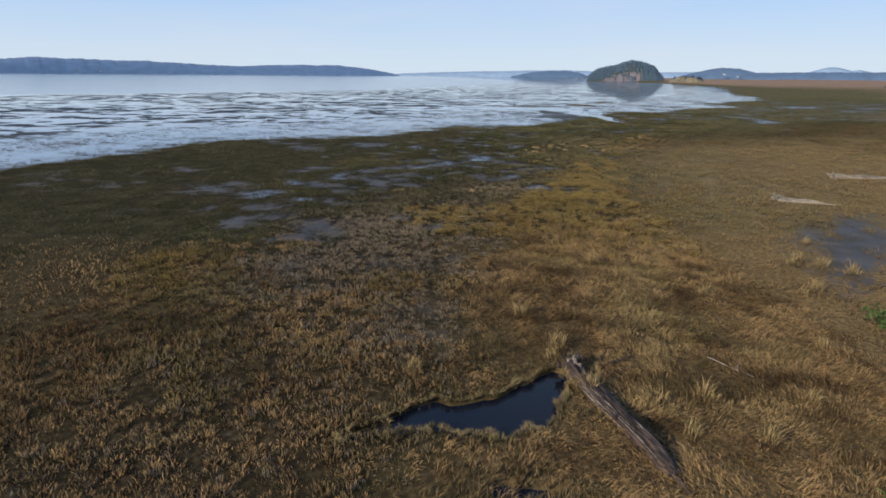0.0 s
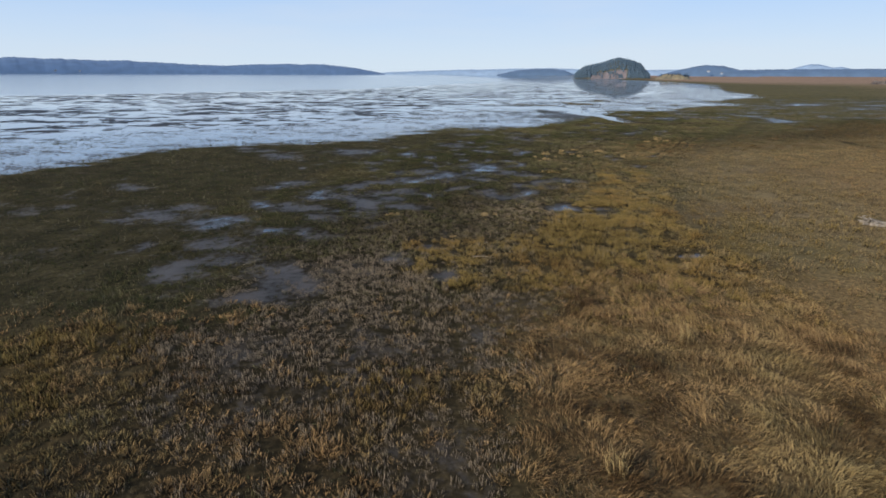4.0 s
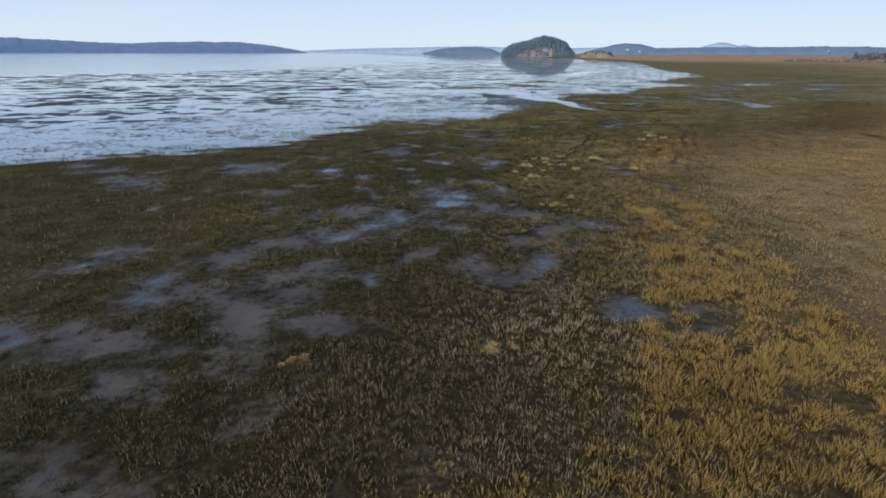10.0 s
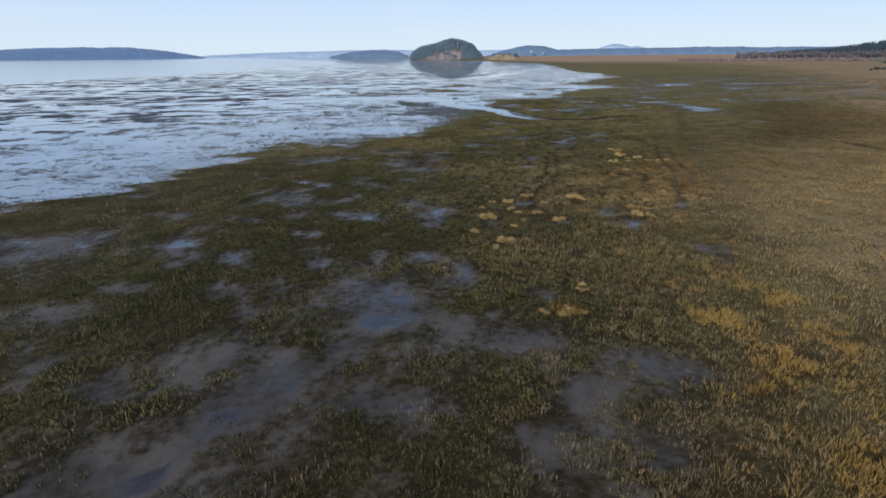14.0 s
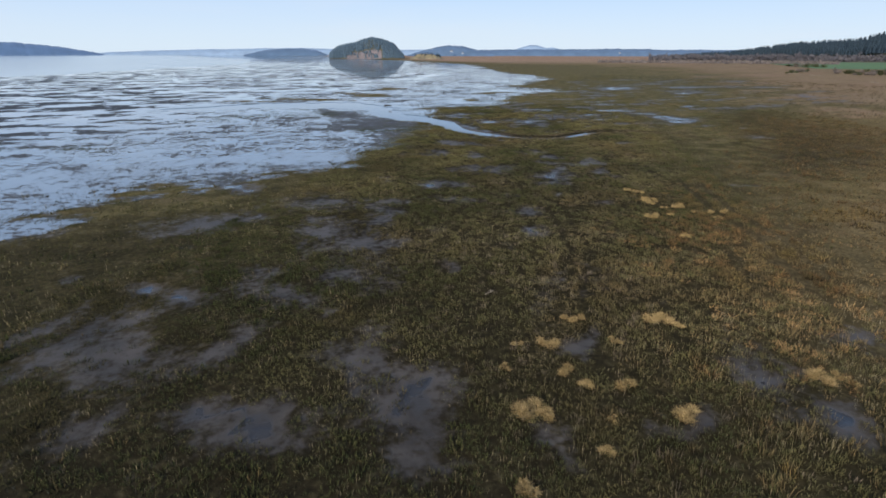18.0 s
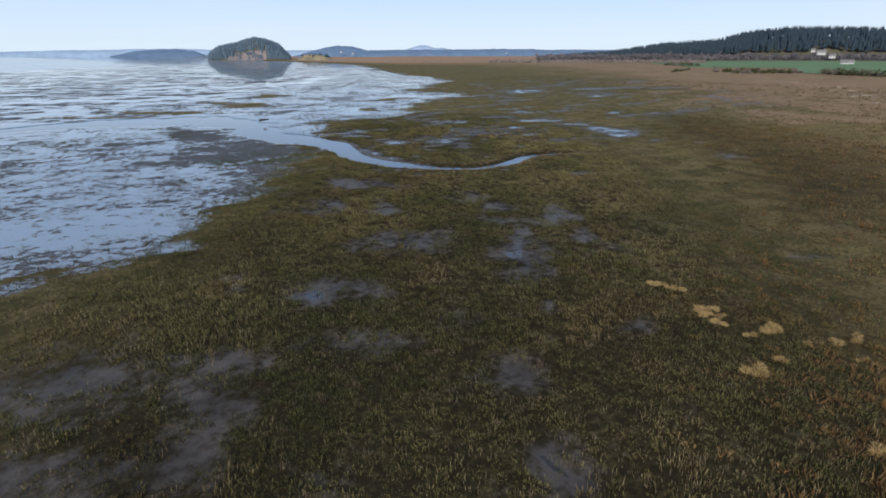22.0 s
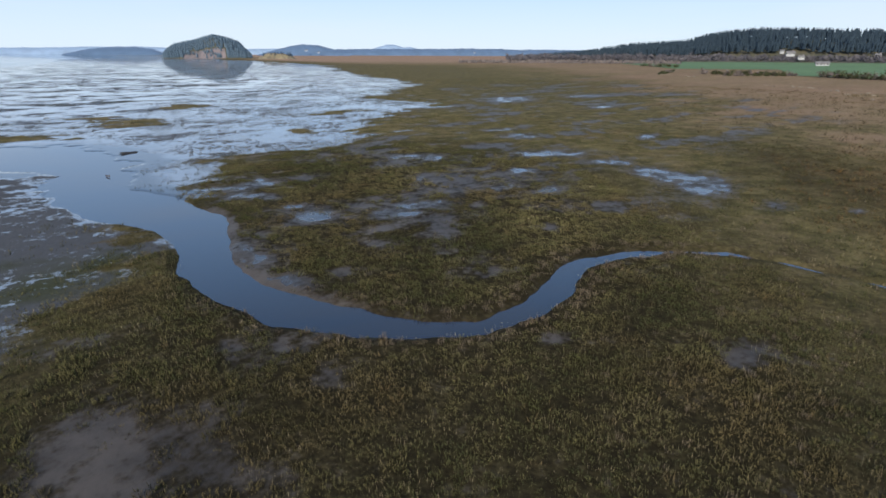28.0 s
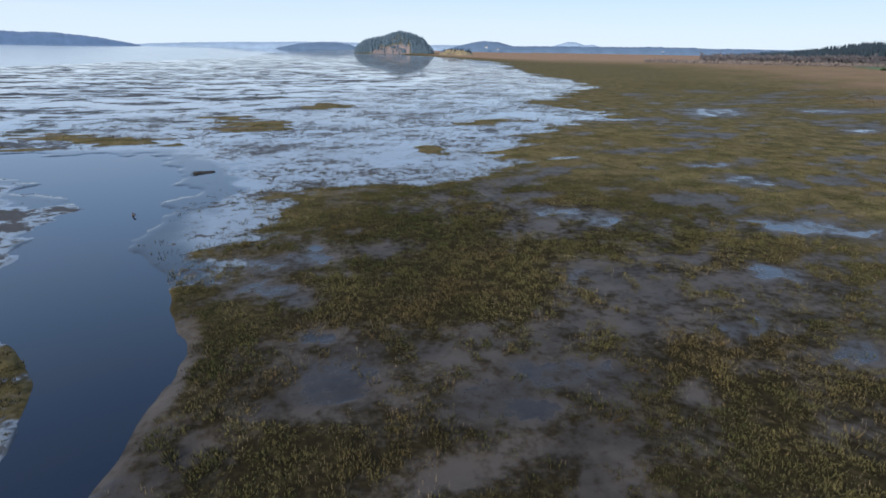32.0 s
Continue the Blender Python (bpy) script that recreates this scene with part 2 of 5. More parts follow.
WET_HOLLOW_B = [(-3.1, 62.1, 1.0, 0.5, 147), (3.5, 59.1, 1.7, 0.7, 159), (12.4, 57.9, 1.3, 1.0, 145)]
MUD_HOLLOW = [(0.5, 66.2, 0.8, 0.5, 101), (0.4, 79.0, 0.9, 0.5, 144), (2.2, 84.1, 2.4, 0.6, 43), (-3.4, 81.2, 1.2, 0.6, 151), (4.1, 82.3, 1.5, 1.0, 147),
              (7.0, 96.3, 2.3, 1.4, 151), (-3.9, 70.0, 1.4, 0.5, 156), (-0.0, 63.0, 1.5, 0.8, 102), (-6.2, 68.1, 1.6, 0.8, 134), (-5.4, 64.9, 1.0, 0.5, 132),
              (-1.0, 61.7, 1.8, 0.6, 98), (3.7, 62.0, 1.3, 0.7, 55), (7.4, 62.6, 1.6, 0.8, 147), (8.8, 61.0, 1.7, 0.8, 162), (9.6, 57.6, 1.1, 0.9, 28),
              (0.4, 59.3, 1.0, 0.7, 125), (-1.7, 58.5, 1.9, 1.0, 149), (-4.0, 58.9, 1.3, 0.6, 144), (7.5, 56.1, 0.8, 0.7, 17)]
MUD_HOLLOW_B = [(9.7, 55.3, 1.1, 0.7, 36), (14.3, 98.3, 2.2, 1.6, 150), (13.9, 90.0, 2.0, 1.8, 107)]
WET_MIDDLE = [(-1.4, 99.8, 1.8, 1.2, 113), (10.1, 96.5, 1.1, 0.5, 85), (5.2, 87.4, 0.8, 0.5, 116), (1.7, 90.4, 0.7, 0.4, 132), (10.1, 105.7, 1.5, 1.0, 134),
              (9.8, 77.5, 0.7, 0.4, 76), (6.6, 77.9, 1.1, 0.4, 149), (20.9, 72.8, 1.3, 0.6, 49)]
MUD_MIDDLE = [(7.0, 97.4, 2.3, 1.2, 172), (6.5, 86.3, 0.8, 0.4, 144), (12.4, 92.5, 1.4, 1.1, 104), (9.1, 87.5, 1.1, 0.5, 85), (17.4, 94.8, 1.1, 1.0, 111),
              (9.4, 85.0, 1.1, 0.7, 142), (12.1, 86.3, 0.9, 0.7, 92), (1.4, 85.6, 1.3, 0.5, 51), (3.2, 83.6, 1.2, 0.9, 179), (6.8, 81.6, 1.4, 0.5, 32),
              (10.7, 78.5, 1.4, 1.2, 89), (3.4, 79.0, 0.9, 0.6, 16), (8.0, 77.1, 0.7, 0.3, 150), (28.9, 103.0, 1.9, 1.6, 169), (32.5, 97.6, 2.3, 1.1, 49),
              (22.9, 87.1, 0.9, 0.6, 161), (16.5, 84.9, 0.6, 0.6, 178), (17.6, 76.9, 0.9, 0.5, 41), (25.6, 72.7, 0.7, 0.4, 1)]
MUD_MIDDLE_B = [(13.6, 73.2, 1.2, 0.4, 51), (10.8, 74.7, 0.8, 0.4, 66), (17.0, 72.5, 0.6, 0.4, 17)]
WET_TRACKS = [(32.4, 98.2, 2.8, 0.7, 47), (22.8, 99.6, 0.9, 0.6, 130), (23.3, 87.5, 0.8, 0.7, 166)]
MUD_TRACKS = [(28.5, 103.0, 1.5, 1.0, 62), (24.0, 99.7, 1.7, 0.9, 139), (20.5, 102.2, 0.7, 0.3, 136), (18.5, 96.6, 1.0, 0.6, 87), (17.2, 97.8, 0.5, 0.3, 109),
              (14.1, 99.4, 0.7, 0.4, 119), (22.3, 95.1, 1.5, 0.6, 141), (30.4, 90.9, 0.7, 0.5, 178), (25.3, 91.2, 0.9, 0.8, 165), (25.6, 94.5, 0.7, 0.6, 145),
              (13.3, 94.7, 0.8, 0.4, 123), (14.9, 93.4, 0.6, 0.3, 123), (18.8, 90.3, 0.6, 0.4, 134), (16.4, 93.3, 1.1, 0.7, 98), (37.0, 97.9, 0.8, 0.6, 171),
              (38.1, 101.0, 1.0, 0.8, 160), (28.2, 111.2, 1.7, 0.6, 140), (31.5, 108.7, 0.9, 0.6, 135), (33.6, 115.3, 2.0, 0.9, 140)]
MUD_TRACKS_B = [(43.3, 89.6, 0.8, 0.4, 5), (29.6, 93.2, 0.5, 0.4, 23), (21.1, 103.3, 0.7, 0.3, 138)]
WET_NORTH = [(38.8, 101.5, 0.6, 0.5, 10)]
MUD_NORTH = [(34.2, 116.1, 2.1, 1.5, 112), (29.4, 111.8, 1.1, 0.9, 75), (32.3, 109.7, 1.0, 0.7, 80), (27.8, 110.4, 0.6, 0.4, 96), (37.4, 105.3, 0.9, 0.9, 21),
             (36.3, 102.6, 1.3, 0.5, 138), (40.1, 102.5, 1.2, 0.7, 75), (34.8, 100.8, 1.4, 0.4, 38), (33.3, 99.0, 0.9, 0.7, 155), (28.8, 103.8, 1.3, 0.7, 69),
             (26.6, 103.2, 0.6, 0.3, 120), (38.1, 99.1, 0.7, 0.4, 16), (34.8, 96.4, 0.6, 0.4, 162), (37.8, 107.9, 1.1, 1.0, 49), (66.9, 105.2, 1.7, 1.0, 169)]
WET_CREEK = [(41.9, 128.5, 2.2, 1.1, 75), (47.0, 132.1, 2.0, 1.4, 128), (41.8, 123.5, 1.0, 0.4, 137), (63.7, 143.3, 3.6, 1.8, 140), (74.1, 137.2, 3.8, 1.9, 145),
             (74.3, 124.2, 3.5, 1.7, 77), (72.1, 120.9, 4.1, 1.8, 19), (122.4, 186.8, 6.5, 4.7, 32), (92.6, 137.0, 2.5, 1.1, 25), (61.1, 130.0, 1.5, 1.2, 160),
             (67.0, 133.1, 1.2, 0.9, 156), (70.1, 115.4, 1.2, 0.7, 180), (72.8, 111.4, 0.7, 0.4, 174), (81.7, 147.0, 2.0, 1.6, 23), (143.3, 181.5, 5.8, 3.1, 28),
             (46.4, 142.0, 1.4, 0.9, 86)]
MUD_CREEK = [(33.9, 118.0, 1.7, 0.8, 95), (32.9, 117.1, 1.0, 0.5, 56), (34.8, 114.8, 1.5, 0.8, 128), (39.6, 115.8, 0.6, 0.5, 84), (39.0, 118.7, 1.1, 0.7, 132),
             (37.4, 119.4, 0.7, 0.4, 82), (49.7, 108.8, 1.2, 0.7, 159), (46.3, 113.5, 0.6, 0.4, 150), (63.0, 122.2, 1.5, 0.8, 149), (59.8, 142.2, 1.5, 1.3, 127)]
WET_BEND = [(53.6, 130.0, 2.4, 1.0, 150), (50.7, 129.3, 1.2, 1.0, 56), (48.2, 132.0, 0.9, 0.7, 79), (45.7, 131.7, 1.2, 0.7, 143), (60.8, 129.7, 1.0, 0.8, 6),
            (66.4, 132.8, 1.2, 0.8, 5), (64.3, 141.4, 1.3, 1.0, 38), (75.9, 135.1, 1.9, 1.2, 173), (73.4, 124.7, 2.7, 1.7, 79), (118.3, 183.0, 5.6, 3.9, 8),
            (81.7, 147.6, 2.0, 1.4, 8), (75.2, 130.5, 1.4, 1.2, 86), (45.7, 142.4, 1.7, 1.3, 105), (46.6, 137.7, 0.9, 0.6, 135), (42.2, 121.1, 0.4, 0.3, 81)]
MUD_BEND = [(60.2, 134.5, 4.8, 2.0, 40), (59.0, 136.2, 1.2, 1.0, 32), (51.2, 125.1, 2.5, 0.6, 48), (63.2, 127.2, 1.3, 0.8, 7), (73.4, 136.9, 4.8, 1.3, 152),
            (61.5, 121.3, 1.7, 0.6, 154), (55.7, 121.2, 0.7, 0.5, 4), (47.0, 125.3, 0.5, 0.5, 72), (60.4, 142.0, 1.6, 1.4, 41), (42.0, 123.4, 0.9, 0.6, 135),
            (44.0, 122.7, 0.8, 0.6, 140), (41.5, 128.0, 2.2, 1.0, 84), (48.6, 118.6, 0.7, 0.3, 152)]
WET_LAST = [(58.1, 135.7, 1.2, 0.6, 49), (63.5, 141.2, 1.9, 0.9, 166), (64.1, 144.6, 1.1, 0.7, 175), (58.7, 141.9, 1.4, 0.4, 59), (66.3, 132.5, 1.3, 0.7, 1),
            (60.7, 129.4, 1.2, 0.7, 5), (62.8, 127.4, 1.2, 0.6, 11), (76.9, 135.2, 2.1, 1.0, 6), (47.9, 132.5, 1.6, 1.1, 80), (46.9, 134.3, 0.9, 0.6, 150),
            (51.0, 128.9, 1.7, 0.8, 161), (53.3, 129.7, 1.7, 1.0, 166), (48.6, 143.3, 0.8, 0.7, 133), (47.8, 141.5, 1.3, 1.1, 133), (45.9, 139.1, 1.3, 0.7, 153),
            (121.5, 186.3, 5.8, 3.0, 6), (81.7, 147.0, 2.3, 1.2, 180), (84.0, 152.2, 2.6, 1.0, 167), (141.9, 183.1, 5.8, 2.5, 18)]
WET_LAST_B = [(121.9, 162.7, 4.2, 1.8, 0)]
MUD_LAST = [(60.6, 134.1, 3.9, 1.5, 32), (64.7, 135.7, 2.3, 1.2, 172), (57.3, 131.4, 1.6, 0.9, 168), (73.5, 136.3, 3.2, 0.8, 162), (45.5, 131.3, 1.5, 0.7, 154),
            (50.4, 132.2, 1.4, 1.2, 162), (52.2, 126.9, 2.0, 0.9, 163), (43.4, 130.7, 0.8, 0.5, 108), (53.8, 131.6, 1.0, 0.8, 34), (51.0, 142.0, 1.6, 1.0, 157),
            (55.9, 127.4, 1.0, 0.6, 33), (52.4, 132.6, 0.9, 0.7, 45), (48.6, 127.3, 1.4, 0.6, 159)]
MUD_EAST = [(23.9, 29.9, 4.5, 2.2, 48), (27.5, 34, 3.5, 1.6, 40), (21.5, 26, 2.5, 1.0, 50)]
WET_PATCHES = WET_SOUTH + WET_GOLDEN + WET_HOLLOW + WET_HOLLOW_B + WET_MIDDLE + WET_TRACKS + WET_NORTH + WET_CREEK + WET_BEND + WET_LAST + WET_LAST_B
MUD_PATCHES = MUD_EAST + MUD_SOUTH + MUD_SOUTH_B + MUD_GOLDEN + MUD_GOLDEN_B + MUD_HOLLOW + MUD_HOLLOW_B + MUD_MIDDLE + MUD_MIDDLE_B + MUD_TRACKS + MUD_TRACKS_B + MUD_NORTH + MUD_CREEK + MUD_BEND + MUD_LAST
WET_MOUTH = [(41, 160, 9, 11, 0), (37.5, 150, 3.0, 6, 0), (60, 165, 10, 4, 30)]
MUD_BANK = [(30, 131, 9.0, 8.0, 60), (35, 130, 6.0, 7.0, 20), (33.0, 140, 5.4, 17, 8), (35.5, 133, 4.0, 6.0, 0), (37.8, 132.5, 2.8, 4.4, 0), (46, 141, 3.5, 5, 20)]
GRASS_ISLES = [(48.7, 191.3, 7.6, 4.6, 100), (33.5, 183, 8.5, 3.2, 148), (62.2, 209.9, 5.6, 4.0, 82), (63.7, 166.5, 2.2, 1.3, 66), (79, 184.7, 5.9, 2.4, 20), (24, 181, 6, 2.2, 150)]
TRACKS = [[(41.3, 92.5), (36.1, 85.3), (33.8, 81.0), (30.9, 77.2), (28.6, 74.3), (26.1, 70.7), (23.5, 67.5)],
          [(40.4, 93.2), (35.2, 86.0), (32.9, 81.7), (30.0, 77.9), (27.7, 75.0), (25.2, 71.4)],
          [(28.3, 96.6), (27.4, 90.1), (25.5, 87.1), (23.6, 83.4), (21.4, 81.2), (19.7, 79.4), (18.4, 77.7), (17, 75)],
          [(26.6, 90.8), (24.8, 87.6), (22.8, 84.0), (20.6, 81.8), (18.9, 80.0)]]
DITCH = [(60.4, 103.7), (59.3, 95), (59.0, 89.3), (58.2, 81.2), (60, 60), (64, 40)]
GREY_SPOTS = [(-4, 27, 7, 5.0, 10), (-1, 20, 2.5, 3.5, 0), (-5, 34, 5, 3, 20), (2.5, 30.5, 3.4, 2.0, 20), (23.9, 29.9, 5.6, 1.9, 48)]
CORE = [(0, 10), (0, 45), (9, 72), (30, 100), (46, 120), (58, 138)]  # the stretch of marsh seen from nearest


class Plan:
    """What grows and lies at the places x, y."""

    def __init__(self, x, y):
        wob = fbm(x, y, 9, 3) - 0.5
        fine = fbm(x, y, 1.6, 5, 3) - 0.5
        d, side = line_distance(x, y, SHORE), right_of(x, y, SHORE)
        streaks = fbm(x / 3.5, y, 1.7, 7, 3) - 0.5
        self.inland = d * side + 5 * wob + 2.6 * fine + 6.0 * streaks
        self.inland = self.inland + 15 * (fbm(x / 2.4, y, 3.0, 27, 4) - 0.5) * smooth(138, 165, y)
        self.land = d * side
        isle = blobs(x, y, GRASS_ISLES) + 1.6 * fine + 1.2 * wob + 2.0 * (fbm(x / 4, y, 1.3, 15, 3) - 0.5) + 0.1
        self.isle = smooth(0.0, 0.7, isle)
        self.creek = width_distance(x, y, CREEK) + 0.6 * fine + smooth(142, 156, y) * (4.0 * (fbm(x / 3.2, y, 2.2, 103, 4) - 0.5) + 2.0 * fine)
        self.pond = np.minimum.reduce([width_distance(x, y, w) for w in (POND, POOL, PUDDLE)]) + 0.5 * fine + 0.7 * (fbm(x, y, 0.55, 57, 2) - 0.5)
        g, gs = line_distance(x, y, GOLD_LINE), right_of(x, y, GOLD_LINE)
        self.upper = g * gs + 5 * wob + 3 * fine
        ox = x + 1.5 * (fbm(x, y, 1.8, 91, 3) - 0.5) + 0.8 * (fbm(x, y, 0.5, 93, 2) - 0.5)
        oy = y + 1.5 * (fbm(x, y, 1.8, 95, 3) - 0.5) + 0.8 * (fbm(x, y, 0.5, 97, 2) - 0.5)
        pools = blobs(ox, oy, WET_PATCHES)
        bare = np.maximum(pools + 0.1, blobs(ox, oy, MUD_PATCHES))
        patchy = fbm(x, y, 5.5, 11, 4) - 0.5
        wisp = fbm((0.77 * x + 0.64 * y) / 3.6, 0.77 * y - 0.64 * x, 0.8, 99, 3) - 0.5
        self.bare_raw = bare + 0.7 * fine + 0.3 * patchy + 1.2 * wisp - 0.14 * smooth(74, 84, y) * smooth(122, 116, y) * (1 - pools.clip(0, 1))
        self.pools = pools + 0.5 * fine + 0.9 * wisp
        hollow = np.maximum(0.90 * smooth(-0.4, 0.55, self.bare_raw), 0.5 * smooth(-1.1, -0.1, self.bare_raw))
        loose = smooth(0.12, 0.30, patchy + 0.6 * fine) * smooth(2, -4, self.upper) * smooth(30, 42, y) * 0.5 * (1 - 0.8 * smooth(95, 102, y) * smooth(117, 112, y))
        self.bare = np.clip(np.maximum(hollow, loose), 0, 1)
        self.bare = np.maximum(self.bare, smooth(0.9, 0.25, self.creek) * 0.85 * smooth(0.25, 0.6, np.interp(y, [100, 115, 122, 126], [0.1, 0.3, 0.5, 0.6])) * smooth(143, 135, y) * np.where(y > 117, 0.12 + 0.88 * smooth(-0.4, 0.6, x - np.interp(y, CREEK_YS, CREEK_XS)), 1.0))
        # the marsh beyond the creek is broken by streaks of bare mud
        torn = fbm(x / 2.6, y, 3.4, 107, 4) - 0.5 + 0.5 * fine
        self.torn = smooth(0.03, 0.17, torn) * smooth(118, 136, y) * smooth(300, 200, y) * smooth(-1, 4, self.land) * smooth(46, 30, self.upper)
        self.bare = np.maximum(self.bare, 0.85 * self.torn)
        self.ditch = line_distance(x + 2.4 * (fbm(x, y, 5, 33, 2) - 0.5), y, DITCH) - 0.15 + 1.2 * fine
        self.track = np.minimum.reduce([line_distance(x, y, t) - wide for t, wide in zip(TRACKS, (0.15, 0.15, 0.04, 0.04))] + [self.ditch]) + 0.3 * fine
        self.bay = smooth(2.2, -2.2, self.inland) * (1 - self.isle)
        bank = smooth(0.0, 0.5, blobs(x, y, MUD_BANK) + 1.6 * (fbm(x, y, 5, 37, 4) - 0.5) + 1.2 * fine) * smooth(-0.2, 0.4, self.creek)
        self.bank = bank
        spot = smooth(0.05, 0.45, blobs(x, y, GOLD_SPOTS) + 1.1 * fine + 0.5 * wob)
        band = smooth(-1, 2, self.upper) * smooth(26, 8, self.upper) * smooth(26, 36, y) * smooth(72, 52, y)
        self.gold = np.clip(np.maximum(spot, band * (0.08 + 0.50 * smooth(54, 42, y) + 1.4 * fine)), 0, 1)
        self.dry = np.maximum(smooth(-1, 5, self.upper) * smooth(38, 28, y + 6 * wob), 0.6 * smooth(12, 26, self.upper) * smooth(88, 60, y))
        inl = smooth(4, 16, self.upper)
        self.tan = np.clip(inl * (0.22 + 0.57 * smooth(85, 55, y)) + 0.58 * smooth(22, 60, self.upper) + 0.30 * smooth(-6, 4, self.upper) * smooth(90, 60, y) + 0.9 * patchy * smooth(-2, 10, self.upper) + 0.6 * wob * smooth(5, 30, self.upper), 0, 1) * (1 - self.dry)
        self.grey = np.clip(smooth(-0.1, 0.5, blobs(x, y, GREY_SPOTS) + 0.8 * wob + fine) + (0.04 + 0.2 * smooth(60, 45, y)) * smooth(-14, -4, self.upper) * smooth(3, -2, self.upper), 0, 1)
        self.bare = np.maximum(self.bare, 0.34 * smooth(0.0, 0.5, blobs(x, y, GREY_SPOTS) + 0.8 * wob + fine))
        self.brown = np.clip(smooth(33, 22, y + 9 * wob) * smooth(3, -1, self.upper), 0, 1) * (1 - self.dry)
        self.brown = np.maximum(self.brown, 0.35 * smooth(0, 9, self.upper) * smooth(66, 78, y) * smooth(124, 108, y))
        far = np.hypot(x, y)
        straw = line_distance(x, y, STRAW_LINE) * right_of(x, y, STRAW_LINE) + 60 * wob + 14 * (fbm(x, y, 18, 109, 3) - 0.5)
        self.straw = smooth(-9, 12, straw) * (0.55 + 0.9 * patchy).clip(0, 1)
        self.red = np.maximum(smooth(520, 900, far + 160 * wob) * smooth(10, 80, self.land), 0.75 * self.straw)
        self.core = line_distance(x, y, CORE)


# ---- materials ----
class Nodes:
    def __init__(self, name):
        self.mat = bpy.data.materials.new(name)
        self.mat.use_nodes = True
        self.tree = self.mat.node_tree
        self.shader = self.tree.nodes["Principled BSDF"]
        self.out = self.tree.nodes["Material Output"]

    def node(self, kind, **given):
        n = self.tree.nodes.new(kind)
        for key, v in given.items():
            self.put(n.inputs[key.replace("_", " ").title() if key not in ("a", "b") else key.upper()], v)
        return n

    def put(self, socket, v):
        if hasattr(v, "is_linked"):
            self.tree.links.new(v, socket)
        elif isinstance(v, tuple) and len(v) == 3 and socket.type == "RGBA":
            socket.default_value = (*v, 1)
        else:
            socket.default_value = v

    def math(self, op, a, b=0.0, clamp=False):
        n = self.tree.nodes.new("ShaderNodeMath")
        n.operation, n.use_clamp = op, clamp
        self.put(n.inputs[0], a)
        self.put(n.inputs[1], b)
        return n.outputs[0]

    def ramp(self, v, a, b, lo=0.0, hi=1.0):
        n = self.tree.nodes.new("ShaderNodeMapRange")
        n.interpolation_type = "SMOOTHSTEP"
        for k, s in zip(range(5), (v, a, b, lo, hi)):
            self.put(n.inputs[k], s)
        return n.outputs[0]

    def mix(self, f, a, b):
        n = self.tree.nodes.new("ShaderNodeMix")
        n.data_type = "RGBA"
        self.put(n.inputs[0], f)
        self.put(n.inputs[6], a)
        self.put(n.inputs[7], b)
        return n.outputs[2]

    def place(self, sx=1.0, sy=1.0, sz=1.0, turn=0.0, where="Object"):
        c = self.tree.nodes.new("ShaderNodeTexCoord")
        m = self.tree.nodes.new("ShaderNodeMapping")
        m.inputs["Scale"].default_value = (sx, sy, sz)
        m.inputs["Rotation"].default_value = (0, 0, radians(turn))
        self.tree.links.new(c.outputs[where], m.inputs[0])
        return m.outputs[0]

    def noise(self, scale, detail=3.0, rough=0.55, at=None, colour=False):
        n = self.tree.nodes.new("ShaderNodeTexNoise")
        n.inputs["Scale"].default_value, n.inputs["Detail"].default_value, n.inputs["Roughness"].default_value = scale, detail, rough
        self.tree.links.new(at or self.place(), n.inputs["Vector"])
        return n.outputs["Color" if colour else "Fac"]

    def bump(self, height, strength=0.3, distance=0.05):
        n = self.tree.nodes.new("ShaderNodeBump")
        n.inputs["Strength"].default_value, n.inputs["Distance"].default_value = strength, distance
        self.tree.links.new(height, n.inputs["Height"])
        return n.outputs[0]

    def set(self, **given):
        for key, v in given.items():
            self.put(self.shader.inputs[key.replace("_", " ").title().replace("Ior", "IOR")], v)
        return self.mat


def island_random(m):
    return m.tree.nodes.new("ShaderNodeNewGeometry").outputs["Random Per Island"]


def attribute(m, name):
    n = m.tree.nodes.new("ShaderNodeAttribute")
    n.attribute_name = name
    s = m.tree.nodes.new("ShaderNodeSeparateColor")
    m.tree.links.new(n.outputs["Color"], s.inputs[0])
    return s.outputs[0], s.outputs[1], s.outputs[2], n.outputs["Alpha"]


GOLD, TAN, DRY = (0.30, 0.215, 0.078), (0.30, 0.212, 0.102), (0.38, 0.248, 0.106)


